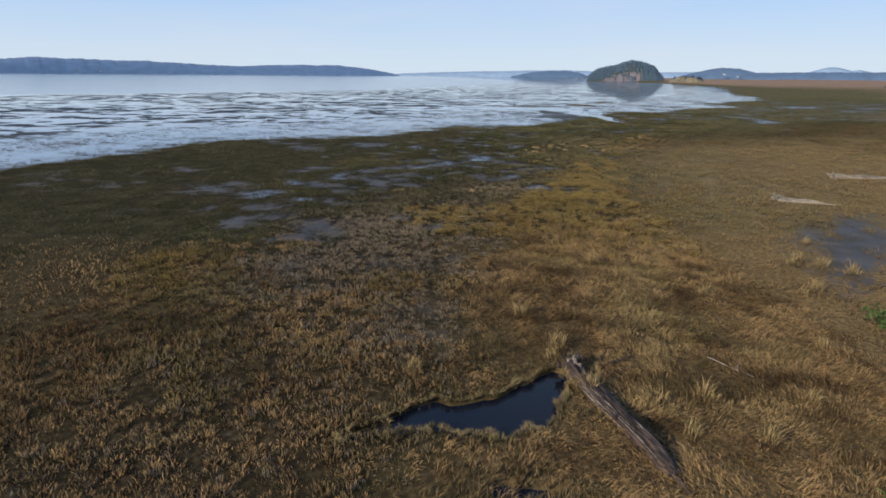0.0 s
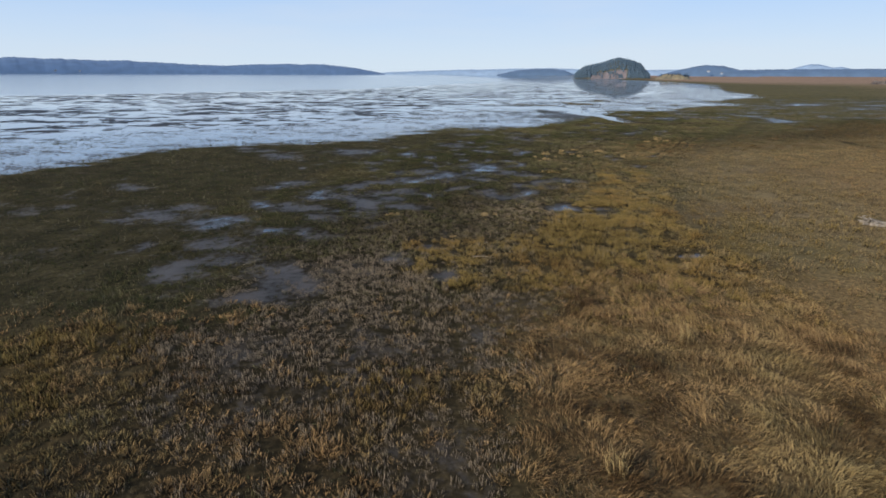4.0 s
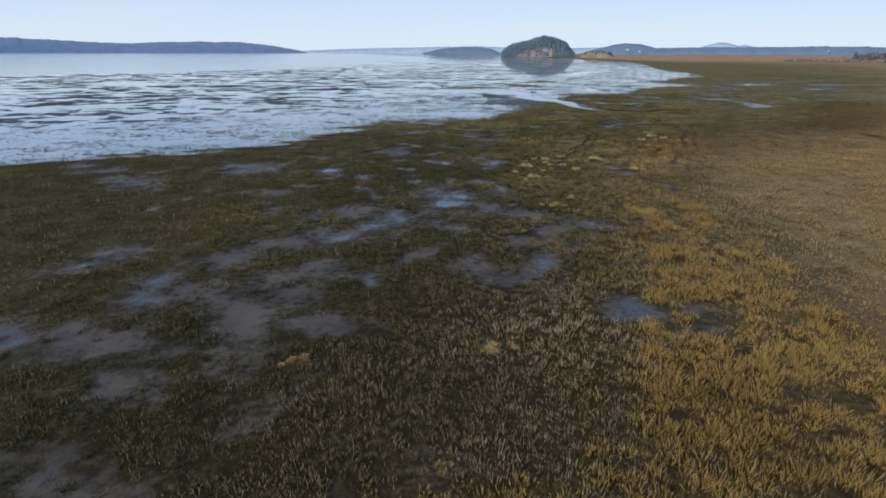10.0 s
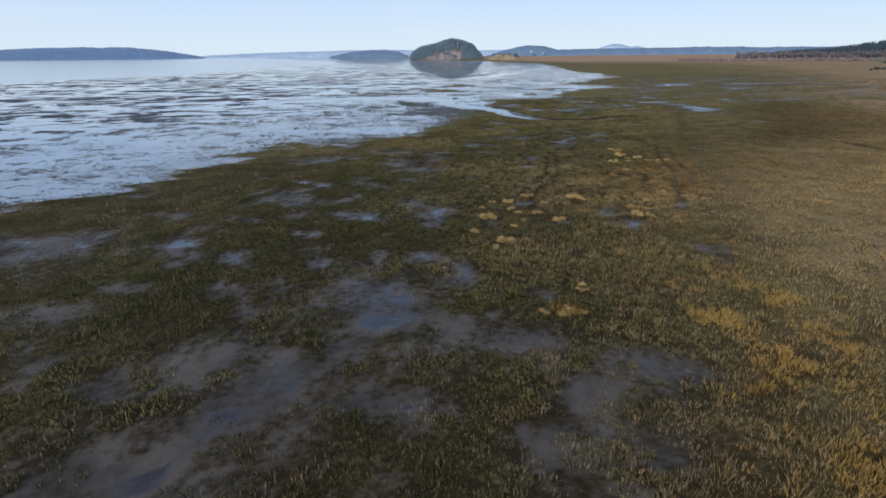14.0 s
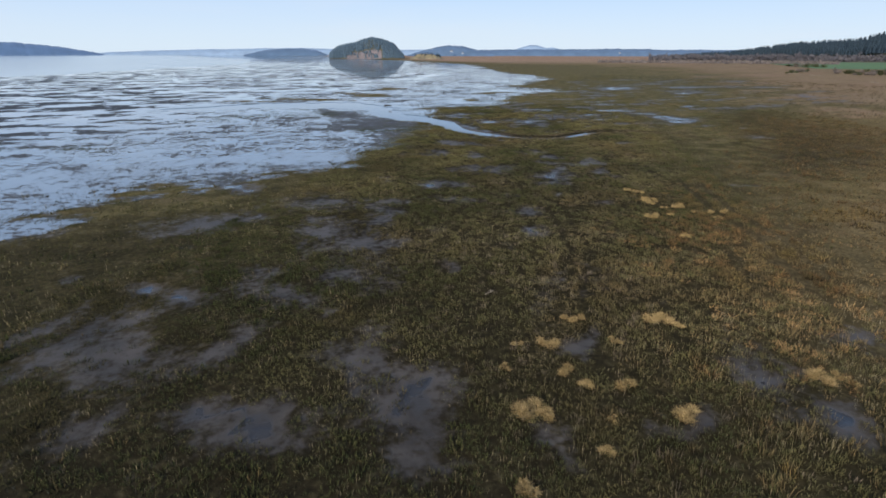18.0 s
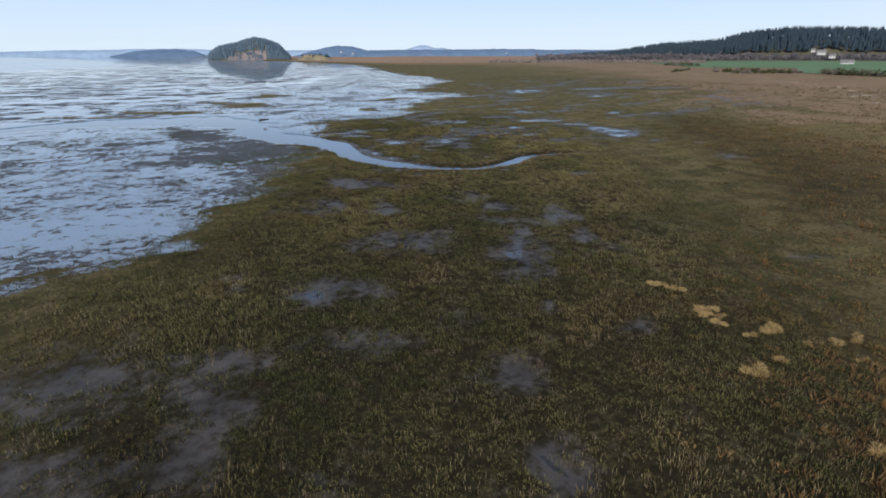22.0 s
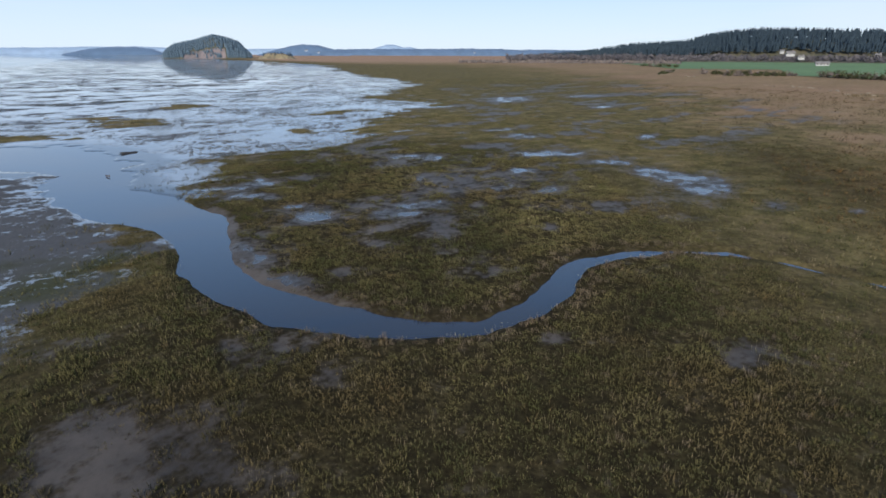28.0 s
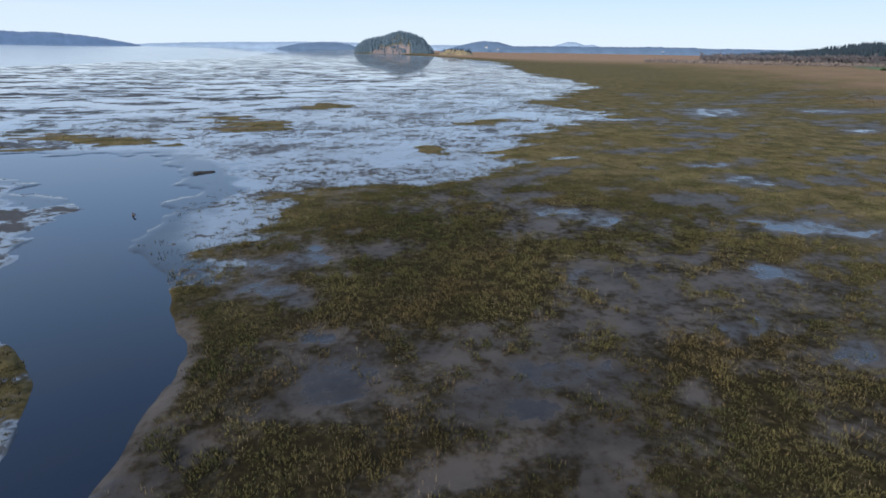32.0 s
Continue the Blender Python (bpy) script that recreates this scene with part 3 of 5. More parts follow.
def ground_material():
    m = Nodes("marsh_ground")
    bare, wet, gold, tan = attribute(m, "zone_a")
    bay, dry, red, cover = attribute(m, "zone_b")
    n_big, n_mid, n_fine = m.noise(0.05, 4), m.noise(0.5, 5, 0.62), m.noise(5.0, 4, 0.65)
    green = m.mix(m.ramp(n_mid, 0.35, 0.68), (0.074, 0.065, 0.027), (0.200, 0.160, 0.069))
    ochre = m.mix(n_fine, (0.13, 0.090, 0.032), GOLD)
    straw = m.mix(m.ramp(n_mid, 0.3, 0.7), (0.20, 0.150, 0.080), TAN)
    thatch = m.mix(n_fine, (0.17, 0.105, 0.045), DRY)
    c = m.mix(m.math("MULTIPLY", m.math("MULTIPLY", tan, m.ramp(n_big, 0.35, 0.62, 0.55, 1.0)), m.ramp(n_mid, 0.2, 0.6, 0.6, 1.0), True), green, straw)
    c = m.mix(m.ramp(m.math("ADD", gold, m.math("MULTIPLY", m.math("SUBTRACT", n_mid, 0.5), 0.7)), 0.25, 0.75), c, ochre)
    drifts = m.noise(0.03, 5, 0.6, m.place(0.5, 1.0, 1.0, 25))
    c = m.mix(m.math("MULTIPLY", m.ramp(drifts, 0.44, 0.62, 0.0, 0.75), m.ramp(tan, 0.1, 0.5)), c, m.mix(n_mid, (0.15, 0.096, 0.054), (0.30, 0.196, 0.120)))
    mottle = m.ramp(m.noise(0.30, 5, 0.68, m.place(0.7, 1.0, 1.0, 30)), 0.46, 0.66, 0.0, 0.55)
    c = m.mix(m.math("MULTIPLY", mottle, m.math("SUBTRACT", 1.0, cover)), c, m.mix(n_mid, (0.15, 0.105, 0.055), (0.27, 0.198, 0.112)))
    c = m.mix(dry, c, thatch)
    c = m.mix(red, c, m.mix(n_big, (0.40, 0.235, 0.160), (0.34, 0.235, 0.150)))
    # dark soil, with the shade between tufts put into the ground colour
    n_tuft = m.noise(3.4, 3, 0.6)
    gap_shade = m.ramp(m.math("ADD", m.math("MULTIPLY", n_fine, 0.5), m.math("MULTIPLY", n_tuft, 0.5)), 0.42, 0.68, 0.97, 0.72)
    c = m.mix(m.math("MULTIPLY", cover, gap_shade), c, m.mix(n_fine, (0.010, 0.008, 0.005), (0.030, 0.023, 0.014)))
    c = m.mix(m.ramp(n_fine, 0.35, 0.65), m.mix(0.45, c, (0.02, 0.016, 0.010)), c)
    # bare mud, with a film of water in its hollows
    mud = m.mix(m.ramp(n_mid, 0.3, 0.7), (0.036, 0.030, 0.025), (0.084, 0.070, 0.059))
    b = m.ramp(m.math("ADD", bare, m.math("ADD", m.math("MULTIPLY", m.math("SUBTRACT", n_tuft, 0.5), 1.5), m.math("MULTIPLY", m.math("SUBTRACT", n_mid, 0.5), 1.2))), 0.15, 0.95)
    shore_noise = m.math("ADD", m.math("MULTIPLY", n_mid, 0.7), m.math("MULTIPLY", n_fine, 0.5))
    flat = m.ramp(m.math("ADD", bay, m.math("MULTIPLY", m.math("SUBTRACT", shore_noise, 0.6), 1.7)), 0.32, 0.72)
    soft = m.math("MAXIMUM", b, flat)
    along = m.place(0.6, 1.0, 1.0, 32)
    patch = m.noise(0.13, 6, 0.6, along)
    speck = m.noise(0.5, 9, 0.80, m.place(0.7, 1.0, 1.0, 32))
    dots = m.noise(2.4, 5, 0.7, m.place(0.8, 1.0, 1.0, 32))
    level = m.math("ADD", m.math("MULTIPLY", m.math("SUBTRACT", patch, 0.5), 1.1), m.math("MULTIPLY", m.math("SUBTRACT", speck, 0.5), 2.2))
    level = m.math("ADD", level, m.math("MULTIPLY", m.math("SUBTRACT", dots, 0.5), 2.2))
    strokes = m.noise(0.38, 3.5, 0.62, m.place(0.85, 1.0, 1.0, 18))
    calm_part = m.ramp(m.noise(0.022, 4, 0.6, m.place(0.55, 1.0, 1.0, 25)), 0.42, 0.62)
    level = m.math("ADD", level, m.math("MULTIPLY", m.math("SUBTRACT", strokes, 0.50), m.math("MULTIPLY", calm_part, m.math("ADD", 0.8, m.math("MULTIPLY", tan, 8.0)))))
    bars = m.noise(0.20, 5, 0.66, m.place(0.8, 1.0, 1.0, 24))
    runnels = m.math("ABSOLUTE", m.math("SUBTRACT", m.noise(0.035, 5, 0.6, m.place(0.6, 1.0, 1.0, 30)), 0.5))
    wide_level = m.math("ADD", m.math("ADD", m.math("MULTIPLY", m.math("SUBTRACT", bars, 0.46), 3.4), m.math("MULTIPLY", m.math("SUBTRACT", patch, 0.5), 1.4)), m.math("MULTIPLY", m.math("SUBTRACT", speck, 0.5), 1.2))
    wide_level = m.math("SUBTRACT", wide_level, m.ramp(runnels, 0.035, 0.0, 0.0, 0.9))
    level = m.mix(m.ramp(tan, 0.10, 0.5), level, wide_level)
    level = m.math("SUBTRACT", level, m.math("MULTIPLY", wet, 0.25))
    flat_film = m.ramp(level, 0.12, 0.04)
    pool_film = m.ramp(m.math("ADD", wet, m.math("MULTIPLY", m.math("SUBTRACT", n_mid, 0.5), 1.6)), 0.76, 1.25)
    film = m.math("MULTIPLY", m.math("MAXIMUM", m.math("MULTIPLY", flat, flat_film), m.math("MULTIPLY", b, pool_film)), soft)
    weed = m.ramp(m.noise(0.06, 5, 0.65, along), 0.55, 0.66)
    # silt of the open flats is blued in colour for the sky it mirrors
    silt = m.mix(flat, mud, m.mix(tan, m.mix(dots, (0.040, 0.043, 0.049), (0.094, 0.092, 0.092)), m.mix(dots, (0.020, 0.025, 0.034), (0.052, 0.060, 0.074))))
    silt = m.mix(m.math("MULTIPLY", m.math("MULTIPLY", weed, flat), m.ramp(tan, 0.1, 0.5, 1.0, 0.2)), silt, (0.040, 0.042, 0.020))
    c = m.mix(soft, c, silt)
    # on the flats the film's pale base colour adds painted sky reflection
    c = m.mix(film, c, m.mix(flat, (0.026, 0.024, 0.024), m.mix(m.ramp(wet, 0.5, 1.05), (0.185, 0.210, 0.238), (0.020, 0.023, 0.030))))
    rough = m.math("ADD", 0.92, m.math("MULTIPLY", soft, -0.40))
    rough = m.math("ADD", m.math("MULTIPLY", rough, m.math("SUBTRACT", 1.0, film)), m.math("MULTIPLY", film, 0.04))
    rough = m.math("ADD", rough, m.math("MULTIPLY", m.math("MULTIPLY", flat, m.math("SUBTRACT", 1.0, film)), 0.40))
    gloss = m.math("ADD", 0.03, m.math("MULTIPLY", soft, m.math("ADD", 0.18, m.math("MULTIPLY", film, 0.30))))
    rise = m.math("MULTIPLY", n_fine, m.math("SUBTRACT", 1.0, m.math("MAXIMUM", film, m.math("MULTIPLY", b, 0.6))))
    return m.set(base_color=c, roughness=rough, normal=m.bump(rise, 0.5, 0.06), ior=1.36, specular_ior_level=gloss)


def water_material():
    m = Nodes("bay_water")
    calm = m.noise(0.03, 3, 0.6, m.place(0.3, 1, 1, 20))
    ripple = m.math("MULTIPLY", m.noise(2.2, 3, 0.6), m.ramp(calm, 0.40, 0.65))
    axes_of = m.tree.nodes.new("ShaderNodeSeparateXYZ")
    m.tree.links.new(m.place(), axes_of.inputs[0])
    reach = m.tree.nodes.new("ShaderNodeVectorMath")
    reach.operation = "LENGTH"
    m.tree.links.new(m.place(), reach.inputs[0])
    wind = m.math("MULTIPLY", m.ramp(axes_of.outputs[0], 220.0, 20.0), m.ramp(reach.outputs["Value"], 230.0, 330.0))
    # sky sheen put into the base colour: blue near, pale on far water
    sheen_tint = m.mix(wind, (0.010, 0.017, 0.033), (0.20, 0.24, 0.28))
    return m.set(base_color=sheen_tint, roughness=m.math("ADD", 0.03, m.math("MULTIPLY", wind, 0.09)), ior=1.42, normal=m.bump(ripple, 0.08, 0.02))


def blade_material(name, low, high, root, other=None, share=0.5):
    """Grass: one shade a blade or tuft, browner at the root, where tuft shade is painted in."""
    m = Nodes(name)
    n = m.tree.nodes.new("ShaderNodeAttribute")
    n.attribute_name = "rise"
    t = m.tree.nodes.new("ShaderNodeAttribute")
    t.attribute_name = "tone"
    shade_of = m.math("ADD", m.math("MULTIPLY", island_random(m), 0.38), m.math("MULTIPLY", t.outputs["Fac"], 0.62))
    c = m.mix(m.ramp(shade_of, 0.15, 0.85), low, high)
    if other:
        drift = m.noise(0.16, 4, 0.6)
        c = m.mix(m.ramp(drift, 0.48, 0.64, 0.0, share), c, m.mix(m.ramp(shade_of, 0.15, 0.85), tuple(0.4 * v for v in other), other))
    # near-black foot of each blade: shade among the tufts put into its colour
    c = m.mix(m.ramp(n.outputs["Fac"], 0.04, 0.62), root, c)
    # a canopy of tufts scatters light much as a level sheet does
    lift = m.tree.nodes.new("ShaderNodeVectorMath")
    lift.operation = "MULTIPLY_ADD"
    m.tree.links.new(m.tree.nodes.new("ShaderNodeNewGeometry").outputs["Normal"], lift.inputs[0])
    lift.inputs[1].default_value, lift.inputs[2].default_value = (0.75, 0.75, 0.75), (0.0, 0.0, 0.45)
    level_normal = m.tree.nodes.new("ShaderNodeVectorMath")
    level_normal.operation = "NORMALIZE"
    m.tree.links.new(lift.outputs[0], level_normal.inputs[0])
    return m.set(base_color=c, roughness=0.85, specular_ior_level=0.08, normal=level_normal.outputs[0])


def plain(name, low, high, scale=3.0, rough=0.85, relief=0.4, stretch=(1, 1, 1), depth=0.03, spread=0.18):
    m = Nodes(name)
    at = m.place(*stretch)
    n1, n2 = m.noise(scale, 5, 0.65, at), m.noise(scale * 0.17, 3, 0.5, at)
    f = m.math("ADD", m.math("MULTIPLY", n1, 0.65), m.math("MULTIPLY", n2, 0.35))
    return m.set(base_color=m.mix(m.ramp(f, 0.5 - spread, 0.5 + spread), low, high), roughness=rough, normal=m.bump(n1, relief, depth))


def leaf_material(name, low, high):
    m = Nodes(name)
    return m.set(base_color=m.mix(island_random(m), low, high), roughness=0.85, specular_ior_level=0.1)


def distance_material(name, colour, haze_glow):
    """Far ridges, with the haze of kilometres of air put into colour and glow."""
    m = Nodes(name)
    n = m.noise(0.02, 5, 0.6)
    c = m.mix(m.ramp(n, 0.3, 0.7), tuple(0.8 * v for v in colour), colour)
    return m.set(base_color=c, roughness=1.0, emission_color=c, emission_strength=haze_glow)


MAT_GROUND, MAT_WATER = ground_material(), water_material()
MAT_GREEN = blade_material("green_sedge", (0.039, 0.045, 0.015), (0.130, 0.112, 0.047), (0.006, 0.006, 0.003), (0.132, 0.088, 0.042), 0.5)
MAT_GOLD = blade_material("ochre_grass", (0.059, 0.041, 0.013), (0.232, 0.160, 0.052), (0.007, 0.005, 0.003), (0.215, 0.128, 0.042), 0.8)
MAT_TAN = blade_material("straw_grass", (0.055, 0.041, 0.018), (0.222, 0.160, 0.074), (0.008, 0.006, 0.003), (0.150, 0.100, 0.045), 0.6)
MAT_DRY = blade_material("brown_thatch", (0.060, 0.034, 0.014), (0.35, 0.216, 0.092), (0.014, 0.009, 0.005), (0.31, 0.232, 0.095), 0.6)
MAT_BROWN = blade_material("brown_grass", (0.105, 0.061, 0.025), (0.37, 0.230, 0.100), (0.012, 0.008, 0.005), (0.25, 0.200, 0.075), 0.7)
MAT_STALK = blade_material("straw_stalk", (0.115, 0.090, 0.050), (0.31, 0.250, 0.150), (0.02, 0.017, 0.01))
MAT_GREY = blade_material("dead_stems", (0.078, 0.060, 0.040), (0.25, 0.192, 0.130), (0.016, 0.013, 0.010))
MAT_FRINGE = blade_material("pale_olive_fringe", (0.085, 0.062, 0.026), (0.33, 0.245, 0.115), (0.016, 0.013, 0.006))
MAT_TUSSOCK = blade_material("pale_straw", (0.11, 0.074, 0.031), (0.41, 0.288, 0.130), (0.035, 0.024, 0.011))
MAT_WOOD = plain("weathered_wood", (0.010, 0.007, 0.005), (0.120, 0.078, 0.060), 4.5, 0.95, 1.0, (0.55, 5, 5), 0.08, 0.10)
MAT_STUMP = plain("torn_grey_wood", (0.05, 0.038, 0.030), (0.42, 0.335, 0.265), 7.0, 0.9, 1.0, (0.8, 6, 6), 0.03, 0.09)
MAT_WETWOOD = plain("wet_dark_wood", (0.008, 0.007, 0.006), (0.035, 0.028, 0.022), 3.0, 0.6, 0.8, (0.8, 6, 6), 0.05)
MAT_PALEWOOD = plain("bleached_wood", (0.08, 0.062, 0.045), (0.36, 0.30, 0.23), 3.0, 0.85, 0.8, (0.7, 7, 7), 0.03, 0.11)
# needles carry a bluish tint in their colour for a kilometre of haze
MAT_CONIFER = leaf_material("hazed_conifer_needles", (0.024, 0.038, 0.052), (0.034, 0.051, 0.066))
# blue of the island firs is distance haze put into the needle colour
MAT_ISLAND_FIR = leaf_material("hazed_fir_needles", (0.074, 0.112, 0.150), (0.096, 0.137, 0.176))
MAT_BARK = plain("bark", (0.06, 0.045, 0.035), (0.13, 0.10, 0.08), 6)
MAT_BARE = leaf_material("bare_twigs", (0.095, 0.080, 0.076), (0.17, 0.140, 0.125))
MAT_BRUSH = leaf_material("mauve_brush", (0.070, 0.066, 0.074), (0.108, 0.098, 0.102))
MAT_HEDGE = leaf_material("hedge_leaves", (0.022, 0.030, 0.014), (0.075, 0.075, 0.035))
MAT_SHRUB = leaf_material("green_shrub", (0.03, 0.055, 0.014), (0.10, 0.15, 0.045))
MAT_ROCK = plain("island_rock", (0.10, 0.092, 0.10), (0.22, 0.178, 0.178), 0.15, 0.9, 0.6, (1, 1, 1), 0.8)
MAT_HILL = plain("hill_earth", (0.045, 0.05, 0.025), (0.12, 0.10, 0.055), 0.05, 0.95, 0.3, (1, 1, 1), 0.5)
MAT_WALL = plain("white_siding", (0.26, 0.27, 0.28), (0.36, 0.36, 0.36), 1.5, 0.6, 0.1)
MAT_ROOF = plain("roof_shingle", (0.10, 0.095, 0.095), (0.20, 0.19, 0.185), 2.0, 0.8, 0.3)
MAT_GLASS = Nodes("window_glass").set(base_color=(0.03, 0.035, 0.04), roughness=0.08)


# ---- meshes ----
def mesh_from(name, verts, faces, material, sides=3):
    """A mesh of many triangles or quads from arrays."""
    me = bpy.data.meshes.new(name)
    verts, faces = np.asarray(verts, np.float32), np.asarray(faces, np.int32)
    me.vertices.add(len(verts))
    me.vertices.foreach_set("co", verts.ravel())
    me.loops.add(faces.size)
    me.loops.foreach_set("vertex_index", faces.ravel())
    me.polygons.add(len(faces))
    me.polygons.foreach_set("loop_start", np.arange(0, faces.size, sides, dtype=np.int32))
    me.update(calc_edges=True)
    if material:
        me.materials.append(material)
    return me


def part(name, bm, material, parent, label=""):
    me = bpy.data.meshes.new(name)
    bm.to_mesh(me)
    bm.free()
    me.materials.append(material)
    ob = new(name, me)
    ob.parent = parent
    return tagged(ob, label) if label else ob


def soften(ob):
    for p in ob.data.polygons:
        p.use_smooth = True
    return ob


# ---- ground and water ----
def graded(a, b, step, reach, grow=1.13):
    inner = list(np.arange(a, b + step / 2, step))
    lo, hi, s = [], [], step
    x0, x1 = a, b
    while x1 - b < reach:
        s *= grow
        x0, x1 = x0 - s, x1 + s
        lo.append(x0)
        hi.append(x1)
    return np.array(lo[::-1] + inner + hi)


def ground_height(p):
    marsh = 0.14 + 0.05 * (p.bare * -1.0) + smooth(0, 60, p.upper) * 0.25
    rim = smooth(-0.5, 2.5, p.inland)
    flat = 0.035 - 0.25 * smooth(-170, -330, p.land)
    z = flat + (marsh - flat) * np.maximum(rim, 0.6 * p.isle)
    z = np.where(p.creek < 0.8, np.minimum(z, 0.22 * np.clip(p.creek / 0.8, -1, 1)), z)
    return np.where(p.pond < 0.7, np.minimum(z, 0.03 + 0.22 * np.clip(p.pond / 0.5, -1, 1)), z)


def build_ground():
    xs, ys = graded(-50, 104, 0.5, 4600, 1.09), graded(6, 192, 0.5, 4600, 1.09)
    xs = np.sort(np.concatenate([xs, np.arange(-1.75, 6.5, 0.5), np.arange(36.25, 62, 0.5)]))
    ys = np.sort(np.concatenate([ys, np.arange(10.25, 17, 0.5), np.arange(104.25, 142, 0.5)]))
    gx, gy = np.meshgrid(xs, ys)
    x, y = gx.ravel(), gy.ravel()
    p = Plan(x, y)
    z = ground_height(p) + 0.05 * (fbm(x, y, 1.1, 21, 2) - 0.5) * smooth(0, 2, p.inland)
    nx, ny = len(xs), len(ys)
    i = (np.arange(ny - 1)[:, None] * nx + np.arange(nx - 1)[None, :]).ravel()
    me = mesh_from("ground", np.stack([x, y, z], 1), np.stack([i, i + 1, i + nx + 1, i + nx], 1), MAT_GROUND, 4)
    # cover: how far painted tuft shade darkens the ground; the ditch takes it too
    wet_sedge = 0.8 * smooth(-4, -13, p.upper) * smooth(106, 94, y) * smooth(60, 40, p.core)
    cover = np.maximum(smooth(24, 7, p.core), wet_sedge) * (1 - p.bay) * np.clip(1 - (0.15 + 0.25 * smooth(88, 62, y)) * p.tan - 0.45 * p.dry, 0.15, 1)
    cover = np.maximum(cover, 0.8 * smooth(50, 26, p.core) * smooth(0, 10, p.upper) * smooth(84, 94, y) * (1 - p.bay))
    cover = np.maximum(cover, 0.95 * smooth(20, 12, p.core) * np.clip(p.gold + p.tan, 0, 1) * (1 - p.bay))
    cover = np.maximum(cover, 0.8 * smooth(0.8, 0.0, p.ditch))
    wet = np.clip(0.5 * p.torn + 0.35 * smooth(0.3, 0.9, p.bare_raw) + smooth(-0.15, 0.5, p.pools + 0.5 * (fbm(x, y, 1.2, 31, 3) - 0.5)), 0, 1)
    shore = 0.4 * smooth(-2, -8, p.inland) * smooth(-38, -14, p.inland) * smooth(150, 100, y) + 0.2 * smooth(-90, -200, p.land)
    mouth = smooth(0.0, 0.5, blobs(x, y, WET_MOUTH) + fbm(x, y, 4, 39, 3) - 0.5)
    wet = np.where(p.inland < 0, shore + 0.6 * mouth + 1.1 * smooth(6.0, 0.0, p.creek) * (1 - p.bank) - 1.6 * p.bank, wet)
    open_flat = smooth(-10, -55, p.land) * smooth(-420, -200, p.land) * (0.3 + 0.7 * smooth(30, -70, x))
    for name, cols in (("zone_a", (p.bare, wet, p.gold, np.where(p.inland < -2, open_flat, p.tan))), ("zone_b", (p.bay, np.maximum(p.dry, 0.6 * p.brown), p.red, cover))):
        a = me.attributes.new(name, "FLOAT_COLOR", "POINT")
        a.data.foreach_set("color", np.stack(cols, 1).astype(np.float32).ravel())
    me.polygons.foreach_set("use_smooth", np.ones(len(me.polygons), bool))
    tagged(new("ground", me), "salt marsh ground of mud, olive sedge and straw grass beside tidal flats", "ground", kind="structure")
    r = 4700.0
    bm = bmesh.new()
    for v in ((-r, -r), (r, -r), (r, r), (-r, r)):
        bm.verts.new((*v, 0.0))
    bm.faces.new(bm.verts)
    me = bpy.data.meshes.new("water")
    bm.to_mesh(me)
    bm.free()
    me.materials.append(MAT_WATER)
    new_water = new("water", me)
    bm = bmesh.new()
    bmesh.ops.create_circle(bm, cap_ends=True, segments=40, radius=1.0, matrix=Matrix.Translation((1.8, 13.4, 0.03)) @ Matrix.Diagonal((4.6, 4.0, 1, 1)))
    me = bpy.data.meshes.new("pool_water")
    bm.to_mesh(me)
    bm.free()
    me.materials.append(Nodes("peaty_water").set(base_color=(0.006, 0.008, 0.014), roughness=0.03, ior=1.333))
    tagged(new("pool_water", me), "still dark pool water beside the driftwood log", "water", kind="structure")
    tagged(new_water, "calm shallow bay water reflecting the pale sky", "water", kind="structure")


# ---- grass ----
def blade_mesh(name, x, y, z, tall, wide, lean, course, tone, material, rng, joints=True):
    """Tapered, bending blades in one mesh. lean: reach over height; course: heading of the lean."""
    n = len(x)
    turn = rng.uniform(0, math.pi, n)
    wx, wy = np.cos(turn) * wide / 2, np.sin(turn) * wide / 2
    rx, ry = np.cos(course) * lean * tall, np.sin(course) * lean * tall
    base = np.stack([x, y, z], 1)
    side = np.stack([wx, wy, np.zeros(n)], 1)
    drop = 1 / np.sqrt(1 + 0.7 * lean * lean)
    mid = base + np.stack([0.35 * rx * drop, 0.35 * ry * drop, 0.66 * tall * drop], 1)
    tip = base + np.stack([rx * drop, ry * drop, tall * drop * (1 - 0.14 * np.minimum(lean, 2))], 1)
    k = np.arange(n, dtype=np.int32)[:, None]
    if joints:
        v = np.stack([base, mid - side, mid + side, tip], 1).reshape(-1, 3)
        k = k * 4
        f = np.stack([k + 0, k + 2, k + 1, k + 1, k + 2, k + 3], 2).reshape(-1, 3)
        steps = (0, 0.6, 0.6, 1.0)
    else:
        v = np.stack([base - side, base + side, tip], 1).reshape(-1, 3)
        k = k * 3
        f = np.stack([k + 0, k + 1, k + 2], 2).reshape(-1, 3)
        steps = (0.0, 0.0, 1.0)
    me = mesh_from(name, v, f, material)
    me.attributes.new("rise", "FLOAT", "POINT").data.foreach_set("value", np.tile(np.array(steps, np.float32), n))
    me.attributes.new("tone", "FLOAT", "POINT").data.foreach_set("value", np.repeat(tone, len(steps)).astype(np.float32))
    return me


